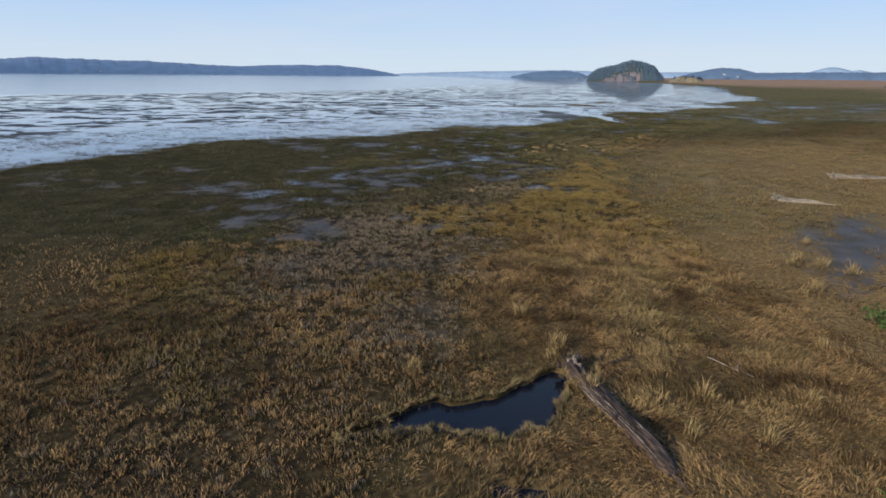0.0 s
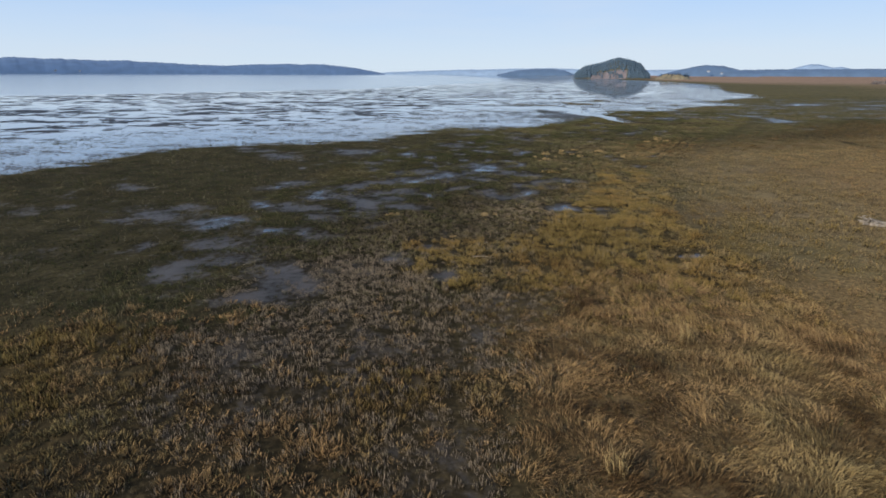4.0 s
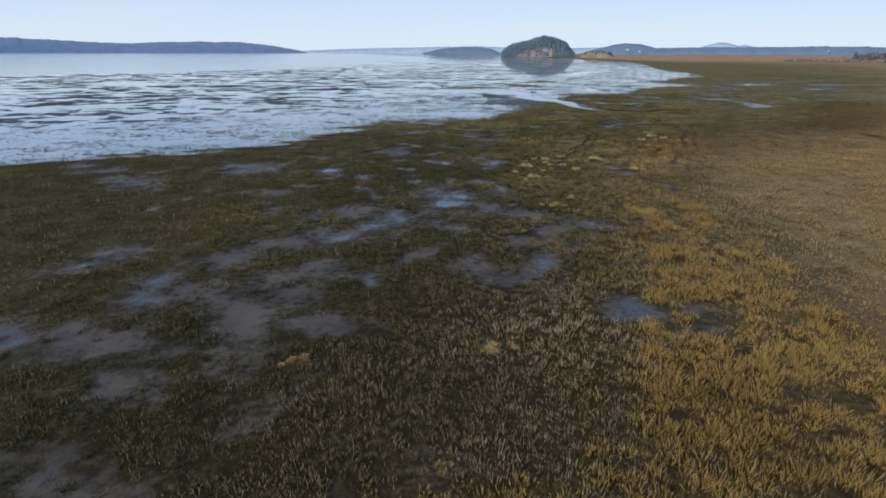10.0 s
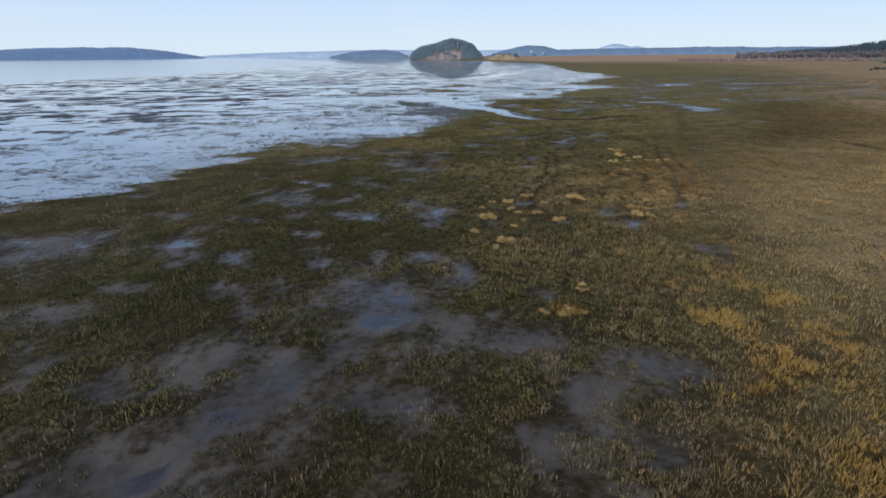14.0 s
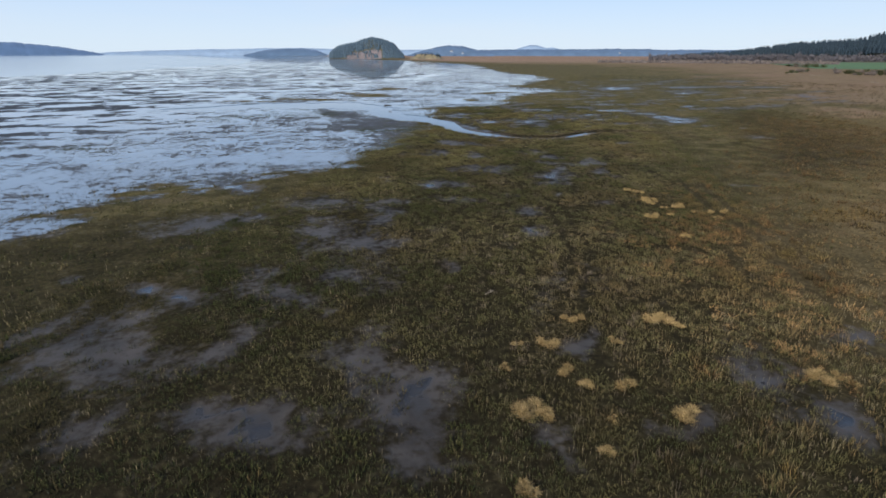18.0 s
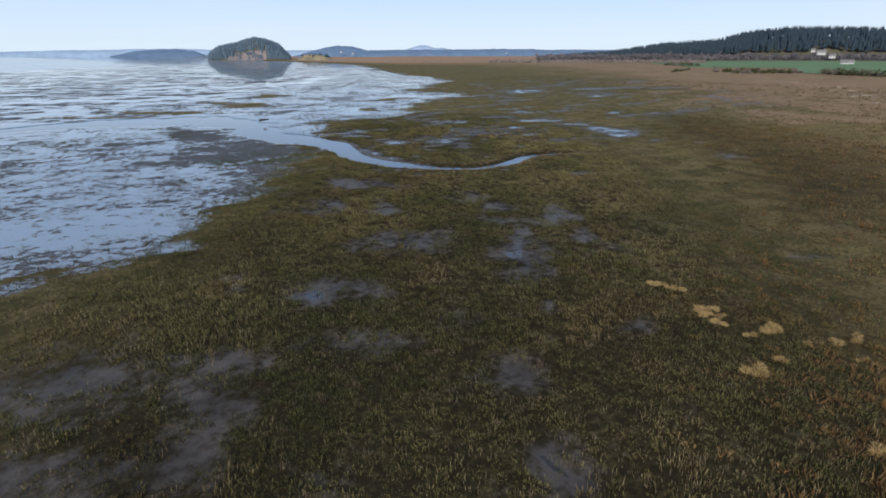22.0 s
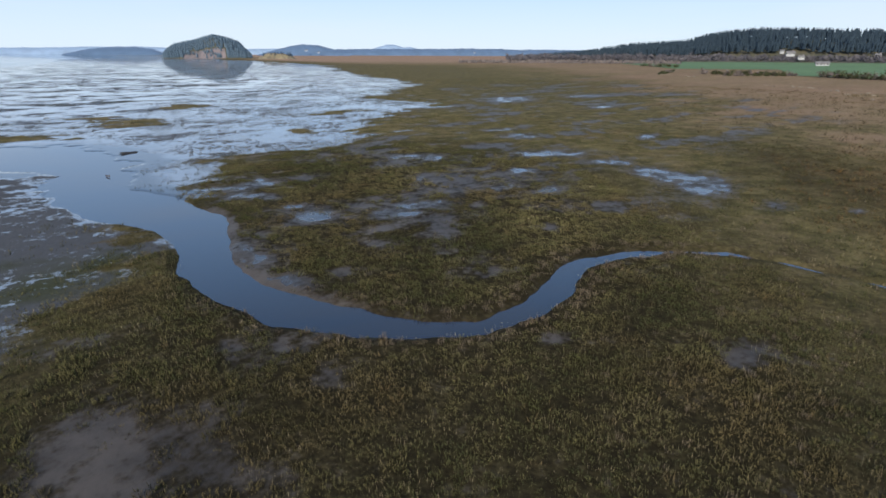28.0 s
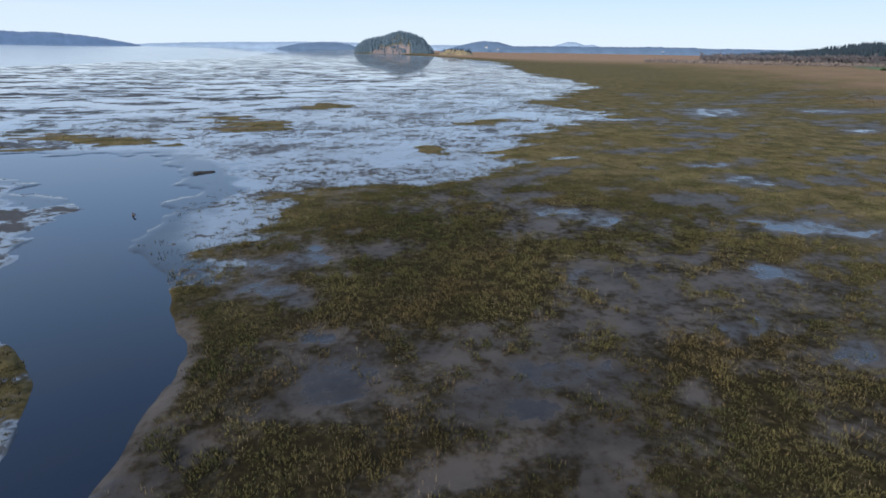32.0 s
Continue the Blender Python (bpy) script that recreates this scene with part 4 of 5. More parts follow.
KINDS = {
    # kind: label, material, height, width, lean, spread of a tuft
    "ochre_grass": ("golden ochre salt grass in dense patches", MAT_GOLD, 0.31, 0.028, 0.5, 0.16),
    "thatch": ("flattened brown grass thatch in wavy swirls", MAT_DRY, 0.40, 0.020, 1.7, 0.22),
    "brown_grass": ("brown and olive tussock grass", MAT_BROWN, 0.25, 0.032, 0.8, 0.16),
    "dead_stems": ("upright grey-brown dead stems with pale tips on dark mud", MAT_GREY, 0.24, 0.018, 0.2, 0.14),
    "straw_stalks": ("single pale straw stalks above olive sedge", MAT_STALK, 0.22, 0.014, 0.15, 0.5),
    "straw_grass": ("pale straw and brown marsh grass", MAT_TAN, 0.31, 0.026, 0.42, 0.16),
    "sedge": ("low olive green sedge on wet mud", MAT_GREEN, 0.17, 0.022, 0.5, 0.16),
}


def grow_marsh():
    rng = np.random.default_rng(7)
    # spacing, box, range of distances from the core, size, blades in a tuft
    for gap, box, near, far, size, each in ((0.22, (-20, 8, 76, 156), 0, 15, 1.0, 12), (0.40, (-48, 6, 98, 178), 14.3, 44, 1.6, 8), (0.95, (-60, 4, 200, 270), 42, 400, 3.0, 6)):
        x0, y0, x1, y1 = box
        x, y = [g.ravel() for g in np.meshgrid(np.arange(x0, x1, gap), np.arange(y0, y1, gap))]
        count = len(x)
        x, y = x + gap * rng.normal(0, 0.33, count), y + gap * rng.normal(0, 0.33, count)
        reach = line_distance(x, y, CORE) + rng.uniform(-0.7, 0.7, count)
        keep = (reach >= near) & (reach < far)
        x, y = x[keep], y[keep]
        count = len(x)
        p = Plan(x, y)
        ok = ((rng.uniform(0, 1, count) < smooth(-8.0, 1.5, p.inland) ** 2.5) | (p.isle > 0.5))
        ok &= (p.creek > 0.08 + 0.5 * rng.uniform(0, 1, count) ** 2) & (p.pond > 0.06) & (p.track > 0.04 + 0.04 * size)
        ok &= 0.45 * rng.uniform(0, 1, count) + 0.55 * smooth(0.25, 0.75, fbm(x, y, 0.7, 53, 3)) > p.bare * 0.95
        mound = fbm(x, y, 0.55 * min(size, 2.2), 51, 2)
        tufty = np.clip(p.gold + 0.8 * p.tan + 0.5 * p.brown, 0, 1) * (size < 1.2)
        heaped = np.clip(p.brown + p.gold + 0.55 + 0.4 * p.tan, 0, 1) * (1 - p.grey)
        ok &= rng.uniform(0, 1, count) < (0.35 + 1.1 * mound) * (1 - heaped) + heaped * smooth(0.20 + 0.08 * tufty, 0.40 + 0.06 * tufty, mound)
        ok &= rng.uniform(0, 1, count) > p.straw * (size > 2)
        ok |= (p.pond > 0.08) & (p.pond < 0.55)
        z = np.maximum(ground_height(p) - 0.02, 0.0)
        weight = {"ochre_grass": p.gold * 1.8, "thatch": p.dry * (1 - 0.6 * p.gold) * 1.6, "brown_grass": p.brown * (1 - 0.7 * p.grey) * 1.3,
                  "straw_stalks": (0.14 - 0.07 * smooth(98, 112, y)) * (1 - p.grey) * (1 - p.dry), "dead_stems": p.grey * 2.0 + 0.7 * smooth(1.3, 0.5, p.creek) * smooth(126, 120, y), "straw_grass": p.tan * 1.2 + 0.015 + 9.0 * smooth(0.8, 0.3, p.pond)}
        total = sum(weight.values())
        weight["sedge"] = np.clip(1.15 - total, 0.05, 1) * (1 - 0.8 * np.clip(p.gold + p.dry, 0, 1)) + 0.10
        total = total + weight["sedge"]
        u = rng.uniform(0, 1, count) * total
        low = np.zeros(count)
        for kind, (label, material, tall, wide, lean, spread) in KINDS.items():
            pick = ok & (u >= low) & (u < low + weight[kind])
            low = low + weight[kind]
            if not pick.any():
                continue
            tx, ty, tz = x[pick], y[pick], z[pick]
            n = len(tx)
            th = tall * rng.uniform(0.65, 1.3, n) * (0.7 + 0.6 * fbm(tx, ty, 3, 71, 2)) * (1 + heaped[pick] * 2.2 * (mound[pick] - 0.5)) * (1 + 0.1 * (size - 1))
            tone = np.clip(0.45 * rng.uniform(0, 1, n) + 0.7 * fbm(tx, ty, 1.4, 81, 3) + 1.3 * (fbm(tx / 1.6, ty, 5.0, 83, 3) - 0.5) - 0.1 + (kind == "thatch") * (1.5 * (fbm(tx + 0.5 * ty, ty, 0.9, 87, 2) - 0.5) + 0.06 - 0.22 * smooth(23, 27, ty) * smooth(36, 31, ty) * smooth(16, 12, tx)) - (kind == "brown_grass") * 0.42 * smooth(60, 70, ty) + (kind == "dead_stems") * (0.30 * smooth(35, 28, ty) - 0.35 * smooth(33, 40, ty)) - (kind == "straw_grass" and size < 1.2) * 0.22 * smooth(52, 62, ty) * smooth(130, 118, ty) + (kind == "sedge") * (-0.30 * smooth(-5, -16, p.upper[pick]) * smooth(106, 94, ty)) + 0.42 * smooth(-14, -1, p.upper[pick]) * smooth(86, 62, ty) * smooth(20, 32, ty) - 0.14 * smooth(75, 92, ty) * smooth(-8, 4, p.upper[pick]) - 0.06 * smooth(104, 118, ty) - 0.26 * smooth(0, 9, p.upper[pick]) * smooth(90, 100, ty) * smooth(140, 126, ty) + (size > 1.2) * 0.22 * smooth(0, 8, p.upper[pick]) * smooth(30, 38, ty) * smooth(88, 72, ty), 0, 1)
            drift_way = 12.6 * fbm(tx, ty, 2.6, 61, 2)
            many = int(each * (2.3 if kind in ("brown_grass", "ochre_grass") else 1.6)) if kind in ("sedge", "brown_grass", "ochre_grass", "dead_stems", "thatch") and size < 1.2 else each
            out = rng.uniform(0, 2 * math.pi, (n, many))
            r = spread * size * np.sqrt(rng.uniform(0, 1, (n, many)))
            bx, by = tx[:, None] + r * np.cos(out), ty[:, None] + r * np.sin(out)
            ways = np.where(kind == "thatch", drift_way[:, None] + rng.normal(0, 0.6, (n, many)), out + rng.normal(0, 0.5, (n, many)))
            h = th[:, None] * rng.uniform(0.6, 1.15, (n, many)) * (1 - (0.0 if kind == "straw_stalks" else 0.35) * (r / (spread * size)) ** 2)
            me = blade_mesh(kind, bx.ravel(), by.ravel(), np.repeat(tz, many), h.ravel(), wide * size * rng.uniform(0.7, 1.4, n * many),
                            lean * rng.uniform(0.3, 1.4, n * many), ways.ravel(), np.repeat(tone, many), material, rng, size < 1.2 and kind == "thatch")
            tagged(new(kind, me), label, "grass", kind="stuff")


def grow_fringe():
    """Grass that hangs over the rim of the pool."""
    rng = np.random.default_rng(15)
    x, y = rng.uniform(-3.2, 5.0, 90000), rng.uniform(11.6, 17.2, 90000)
    p = Plan(x, y)
    keep = (p.pond > 0.03) & (p.pond < np.where(y > 13.2 + 0.12 * x, 0.24, 0.12)) & (x < 4.3)
    x, y, q = x[keep], y[keep], p.pond[keep]
    step = 0.05
    e, n = Plan(x + step, y).pond - q, Plan(x, y + step).pond - q
    way = np.arctan2(-n, -e) + rng.normal(0, 0.5, len(x))
    me = blade_mesh("pool_fringe", x, y, np.full(len(x), 0.10), rng.uniform(0.12, 0.26, len(x)), rng.uniform(0.012, 0.024, len(x)), rng.uniform(0.3, 1.1, len(x)), way,
                    np.clip(fbm(x, y, 0.5, 29, 2) + rng.uniform(-0.3, 0.3, len(x)), 0, 1), MAT_FRINGE, rng)
    tagged(new("pool_fringe", me), "pale olive grass fringe hanging over the dark pool", "grass", kind="stuff")


build_ground()
grow_marsh()
grow_fringe()


# ---- far land ----
def ridge(name, label, profile, radius, depth, material, jag, tree=0.0):
    """A long hill seen from the marsh: heading and height along an arc of that radius."""
    rng = np.random.default_rng(len(name) * 31 + int(radius))
    heads = np.arange(profile[0][0], profile[-1][0] + 0.01, 0.12)
    h = np.interp(heads, [q[0] for q in profile], [q[1] for q in profile])
    h = h * (1 + jag * (fbm(heads * 10, heads * 0 + 3, 9, 5, 4) - 0.5)) + tree * rng.uniform(0, 1, len(heads))
    cols = []
    for r, f in ((radius, 0.0), (radius + 0.05 * depth, 0.45), (radius + 0.25 * depth, 0.8), (radius + 0.5 * depth, 1.0), (radius + depth, 0.0)):
        a = np.radians(heads)
        cols.append(np.stack([r * np.sin(a), r * np.cos(a), np.maximum(h, 0) * f - (1.0 if f == 0 else 0.0)], 1))
    v = np.concatenate(cols)
    n = len(heads)
    i = (np.arange(4)[:, None] * n + np.arange(n - 1)[None, :]).ravel()
    me = mesh_from(name, v, np.stack([i, i + 1, i + n + 1, i + n], 1), material, 4)
    return tagged(new(name, me), label, "hill", kind="structure")


# air haze over the ridges is painted as these blues and a faint glow
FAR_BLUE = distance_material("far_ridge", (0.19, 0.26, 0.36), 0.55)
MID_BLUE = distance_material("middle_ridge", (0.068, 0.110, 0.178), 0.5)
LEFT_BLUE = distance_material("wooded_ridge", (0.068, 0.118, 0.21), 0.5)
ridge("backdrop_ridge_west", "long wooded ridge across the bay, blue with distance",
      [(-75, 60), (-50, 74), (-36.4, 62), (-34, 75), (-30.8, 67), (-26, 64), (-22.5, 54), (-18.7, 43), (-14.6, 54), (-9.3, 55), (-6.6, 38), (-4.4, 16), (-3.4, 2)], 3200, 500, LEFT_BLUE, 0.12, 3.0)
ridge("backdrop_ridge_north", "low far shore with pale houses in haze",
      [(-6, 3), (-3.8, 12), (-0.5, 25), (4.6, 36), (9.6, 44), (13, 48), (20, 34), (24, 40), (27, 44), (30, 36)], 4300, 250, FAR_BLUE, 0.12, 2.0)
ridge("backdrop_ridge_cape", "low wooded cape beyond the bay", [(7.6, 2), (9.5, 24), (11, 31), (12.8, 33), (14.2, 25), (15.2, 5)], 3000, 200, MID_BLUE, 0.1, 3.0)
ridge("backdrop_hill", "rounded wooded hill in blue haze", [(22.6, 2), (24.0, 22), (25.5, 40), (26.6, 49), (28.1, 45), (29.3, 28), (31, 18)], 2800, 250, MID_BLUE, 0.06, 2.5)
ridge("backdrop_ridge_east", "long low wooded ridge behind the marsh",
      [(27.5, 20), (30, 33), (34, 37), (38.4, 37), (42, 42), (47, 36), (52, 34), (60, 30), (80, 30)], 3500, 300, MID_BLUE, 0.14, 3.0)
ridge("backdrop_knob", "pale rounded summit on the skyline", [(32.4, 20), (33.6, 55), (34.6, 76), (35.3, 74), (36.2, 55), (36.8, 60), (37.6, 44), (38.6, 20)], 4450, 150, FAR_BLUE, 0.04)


def conifers(name, label, spots, rng, material, sides=7):
    """Spiky firs, each with a trunk and ragged tiers, joined as one stand."""
    vs, fs, base = [], [], 0
    ang = np.arange(sides) * 2 * math.pi / sides
    for x, y, z, h in spots:
        r = h * rng.uniform(0.17, 0.26)
        tiers = 5
        for k in range(tiers):
            lo, hi = 0.10 + 0.80 * k / tiers, 0.10 + 0.80 * (k + 1.7) / tiers
            rr = r * (1 - k / tiers) ** 0.85 * rng.uniform(0.75, 1.25, sides)
            a = ang + rng.uniform(0, 6)
            ring = np.stack([x + rr * np.cos(a), y + rr * np.sin(a), z + h * lo + rng.uniform(-0.04, 0.04, sides) * h], 1)
            vs.append(ring)
            vs.append([[x + rng.normal(0, 0.01) * h, y, z + h * min(hi, 1.0)]])
            fs += [(base + j, base + (j + 1) % sides, base + sides) for j in range(sides)]
            base += sides + 1
    me = mesh_from(name, np.concatenate(vs), fs, material)
    return tagged(new(name, me), label, "trees", kind="stuff")


def build_island():
    """Steep wooded islet with rock cliffs towards the marsh."""
    rng = np.random.default_rng(3)
    cx, cy, half = 1300 * math.sin(radians(18.45)), 1300 * math.cos(radians(18.45)), 78.0
    ux, uy = math.cos(radians(18.45)), -math.sin(radians(18.45))
    vx, vy = -uy, ux
    prof = [(-1.0, 0), (-0.92, 8), (-0.75, 18), (-0.53, 22.5), (-0.3, 26), (-0.08, 32), (0.14, 36.5), (0.36, 34), (0.58, 28.5), (0.75, 23), (0.85, 12), (1.0, 0)]
    us, ws = np.linspace(-1.05, 1.05, 70), np.linspace(-1.0, 1.0, 34)
    gu, gw = np.meshgrid(us, ws)
    h = np.interp(gu, [q[0] for q in prof], [q[1] for q in prof])
    across = np.clip(1 - np.abs(gw) ** 2.2, 0, 1)
    rough = fbm(gu * 60, gw * 40, 14, 9, 4) - 0.5
    z = h * np.minimum(1, across * 1.1) * (1 + 0.35 * rough) - 0.8
    X = cx + ux * gu * half + vx * gw * 46
    Y = cy + uy * gu * half + vy * gw * 46
    n, mrows = len(us), len(ws)
    i = (np.arange(mrows - 1)[:, None] * n + np.arange(n - 1)[None, :]).ravel()
    me = mesh_from("island", np.stack([X.ravel(), Y.ravel(), z.ravel()], 1), np.stack([i, i + 1, i + n + 1, i + n], 1), MAT_HILL, 4)
    me.materials.append(MAT_ROCK)
    crag = (gu > -0.55) & (gu < 0.36) & (gw < -0.35) & (z < (0.42 + 0.5 * rough) * h)
    me.polygons.foreach_set("material_index", crag.ravel()[i].astype(np.int32))
    tagged(new("island", me), "steep rocky island with pinkish cliffs above the bay", "island", kind="structure")
    spots = []
    while len(spots) < 2300:
        u, w = rng.uniform(-0.985, 0.985), -0.99 + 1.5 * rng.uniform() ** 1.5
        cliff = -0.55 < u < 0.40 and w < -0.72 and noise.noise(Vector((5 * u, 9 * w, 2.0))) > -0.3
        low = np.interp(u, [q[0] for q in prof], [q[1] for q in prof]) * min(1, 1.1 * (1 - abs(w) ** 2.2))
        if (cliff and rng.uniform() < 0.93) or low < 1.6:
            continue
        spots.append((cx + ux * u * half + vx * w * 46, cy + uy * u * half + vy * w * 46, low * 0.95 - 1.2, rng.uniform(6.5, 11)))
    conifers("island_forest", "dense dark firs covering the island", spots, rng, MAT_ISLAND_FIR)


def clump(name, label, category, x, y, z, wide, tall, material, rng, leaves=90, size=0.28):
    """A bush: many small tilted leaves round a few stems."""
    root = tagged(new(name), label, category)
    root.location = (x, y, z)
    n = leaves
    d = rng.normal(0, 1, (n, 3))
    d /= np.linalg.norm(d, axis=1)[:, None]
    c = d * rng.uniform(0.45, 1.0, n)[:, None] * np.array([wide / 2, wide / 2, tall / 2]) * (0.8 + 0.4 * rng.uniform(0, 1, n))[:, None]
    c[:, 2] += tall * 0.52
    s = size * rng.uniform(0.6, 1.4, n)[:, None]
    e1, e2 = rng.normal(0, 1, (n, 3)), rng.normal(0, 1, (n, 3))
    v = np.stack([c - e1 * s * 0.5, c + e1 * s * 0.5, c + e2 * s * 0.8], 1).reshape(-1, 3)
    crown = new("crown", mesh_from("crown", v, np.arange(3 * n).reshape(-1, 3), material))
    crown.parent = root
    bm = bmesh.new()
    for k in range(3):
        t = Matrix.Translation((rng.uniform(-0.1, 0.1) * wide, rng.uniform(-0.1, 0.1) * wide, tall * 0.28)) @ pose(0, 0, 0, rng.uniform(-14, 14), rng.uniform(-14, 14), 0)
        bmesh.ops.create_cone(bm, segments=6, radius1=0.03 * tall, radius2=0.012 * tall, depth=tall * 0.6, matrix=t, cap_ends=True)
    part("stem", bm, MAT_BARK, root)
    return root


def build_forest():
    """Wooded hill behind green fields, with its edge of bare brush."""
    rng = np.random.default_rng(11)
    ox, oy = 17.0, 85.0
    prof = [(44, 0), (53, 0), (57.7, 13), (62.5, 19), (64.7, 31), (67.8, 37), (71, 36), (76.6, 32), (79, 22), (83, 10), (90, 6), (110, 8)]

    def lift(head, r):
        return float(np.interp(head, [q[0] for q in prof], [q[1] for q in prof])) * float(smooth(880, 1130, np.array(r)))

    heads, rs = np.arange(44, 110.1, 0.5), np.array([870, 900, 940, 980, 1020, 1060, 1100, 1140, 1200, 1300, 1400])
    v = []
    for r in rs:
        for h in heads:
            a = radians(h)
            v.append((ox + r * math.sin(a), oy + r * math.cos(a), lift(h, r) + (0.0 if 870 < r < 1400 else -1.5)))
    n = len(heads)
    i = (np.arange(len(rs) - 1)[:, None] * n + np.arange(n - 1)[None, :]).ravel()
    me = mesh_from("wooded_hill", v, np.stack([i, i + 1, i + n + 1, i + n], 1), MAT_HILL, 4)
    tagged(new("wooded_hill", me), "low hill of grass and brush under firs", "hill", kind="structure")
    spots = []
    while len(spots) < 6200:
        h, r = 47 + 53 * rng.uniform() ** 1.2, rng.uniform(965, 1160)
        if 69.6 < h < 71.9 and r < 985:
            continue
        tall = rng.uniform(10, 15) * min(1.0, 0.5 + (h - 47) / 10)
        a = radians(h)
        spots.append((ox + r * math.sin(a), oy + r * math.cos(a), lift(h, r) + 3.0 * min(1.0, max(0.0, (h - 50) / 8)), tall))
    conifers("forest", "dark fir forest with a spiky skyline on the hill", spots, rng, MAT_CONIFER, sides=5)


build_island()
build_forest()


# ---- fields, farm and far shore ----
def flat_field():
    """Green winter pasture beyond the marsh."""
    pts = [(600, 470), (405, 300), (440, 246), (322, 199), (300, 140), (330, 20), (960, -60), (900, 360), (760, 520)]
    bm = bmesh.new()
    bm.faces.new([bm.verts.new((x, y, 0.62)) for x, y in pts])
    bmesh.ops.triangulate(bm, faces=bm.faces[:])
    bmesh.ops.subdivide_edges(bm, edges=bm.edges[:], cuts=5, use_grid_fill=True)
    for v in bm.verts:
        v.co.z += 0.25 * (noise.noise(v.co * 0.02))
    me = bpy.data.meshes.new("pasture")
    bm.to_mesh(me)
    bm.free()
    me.materials.append(plain("pasture_grass", (0.055, 0.115, 0.030), (0.090, 0.165, 0.045), 0.05, 0.95, 0.2))
    tagged(new("pasture", me), "bright green winter pasture behind the marsh", "field", kind="structure")


def box_faces(bm, x0, y0, z0, x1, y1, z1):
    r = bmesh.ops.create_cube(bm, size=1, matrix=Matrix.Translation(((x0 + x1) / 2, (y0 + y1) / 2, (z0 + z1) / 2)) @ Matrix.Diagonal((x1 - x0, y1 - y0, z1 - z0, 1)))
    return r


def house(name, label, x, y, z, turn, long, deep, tall, wall_mat, windows=3, chimney=True):
    """Gabled house: wall, roof with eaves, windows with frames, door, chimney."""
    root = tagged(new(name), label, "house")
    root.matrix_world = pose(x, y, z, 0, 0, turn)
    rise = deep * 0.32
    bm = bmesh.new()
    h = [bm.verts.new(v) for v in ((-long / 2, -deep / 2, -1.5), (long / 2, -deep / 2, -1.5), (long / 2, deep / 2, -1.5), (-long / 2, deep / 2, -1.5),
                                   (-long / 2, -deep / 2, tall), (long / 2, -deep / 2, tall), (long / 2, deep / 2, tall), (-long / 2, deep / 2, tall),
                                   (-long / 2, 0, tall + rise), (long / 2, 0, tall + rise))]
    for f in ((0, 1, 5, 4), (2, 3, 7, 6), (1, 2, 6, 9, 5), (3, 0, 4, 8, 7), (3, 2, 1, 0), (4, 5, 9, 8), (6, 7, 8, 9)):
        bm.faces.new([h[k] for k in f])
    part("wall", bm, wall_mat, root)
    bm = bmesh.new()
    o, th = 0.5, 0.22
    for sgn in (-1, 1):
        a = Vector((0, sgn * (deep / 2 + o), tall - o * rise / (deep / 2) + 0.05))
        b = Vector((0, 0, tall + rise + 0.05))
        q = [bm.verts.new((ex, p.y, p.z + dz)) for dz in (0, th) for p in (a, b) for ex in (-long / 2 - o, long / 2 + o)]
        for f in ((0, 1, 3, 2), (4, 6, 7, 5), (0, 4, 5, 1), (2, 3, 7, 6), (0, 2, 6, 4), (1, 5, 7, 3)):
            bm.faces.new([q[k] for k in f])
    part("roof", bm, MAT_ROOF, root, "dark shingled gable roof")
    for k in range(windows):
        cx = long * ((k + 0.5) / windows - 0.5)
        bm = bmesh.new()
        box_faces(bm, cx - 0.8, -deep / 2 - 0.06, tall * 0.35, cx + 0.8, -deep / 2 + 0.05, tall * 0.8)
        win = part("window", bm, MAT_WALL, root)
        bm = bmesh.new()
        box_faces(bm, cx - 0.68, -deep / 2 - 0.09, tall * 0.38, cx + 0.68, -deep / 2 - 0.02, tall * 0.77)
        part("pane", bm, MAT_GLASS, win, "dark window glass")
    if chimney:
        bm = bmesh.new()
        box_faces(bm, long * 0.25, -0.45, tall + rise * 0.5, long * 0.25 + 0.9, 0.45, tall + rise + 1.3)
        part("chimney", bm, MAT_ROCK, root, "stone chimney")
    return root


def polar(head, r, ox=17.0, oy=85.0):
    return ox + r * math.sin(radians(head)), oy + r * math.cos(radians(head))


def build_farm():
    hx, hy = polar(70.5, 930)
    house("house", "large white farmhouse with dark roof on the slope", hx, hy, 9.5, -62, 10, 6, 3.4, MAT_WALL, 4)
    gx, gy = polar(71.3, 905)
    house("house", "lower white house wing below the farmhouse", gx, gy, 5.5, -62, 7, 5, 2.4, MAT_WALL, 2)
    ax, ay = polar(69.9, 945)
    house("cottage", "small white cottage among the firs", ax, ay, 13, -60, 5, 4, 2.4, MAT_WALL, 2, False)
    bx, by = polar(76.4, 960)
    house("house", "white house at the edge of the forest", bx, by, 8, -66, 6, 5, 2.6, MAT_WALL, 3)
    sx, sy = polar(72.5, 640)
    house("barn", "long low white barn in the pasture", sx, sy, 1.0, -66, 10, 5, 1.5, MAT_WALL, 4, False)
    # white houses on the far shores
    # haze across the bay is put into this blue-grey siding colour
    hazy = plain("hazy_siding", (0.26, 0.31, 0.38), (0.34, 0.39, 0.45), 1.5, 0.8, 0.1)
    for head, r, z, big in ((26.9, 2770, 20, 12), (28.0, 2775, 12, 9), (-31.5, 3195, 12, 10), (-29.8, 3195, 10, 8), (42.8, 3490, 16, 10)):
        px, py = polar(head, r, 0, 0)
        house("far_house", "small pale house on the far wooded shore", px, py, z, -head, big, 7, 3.5, hazy, 2, False)


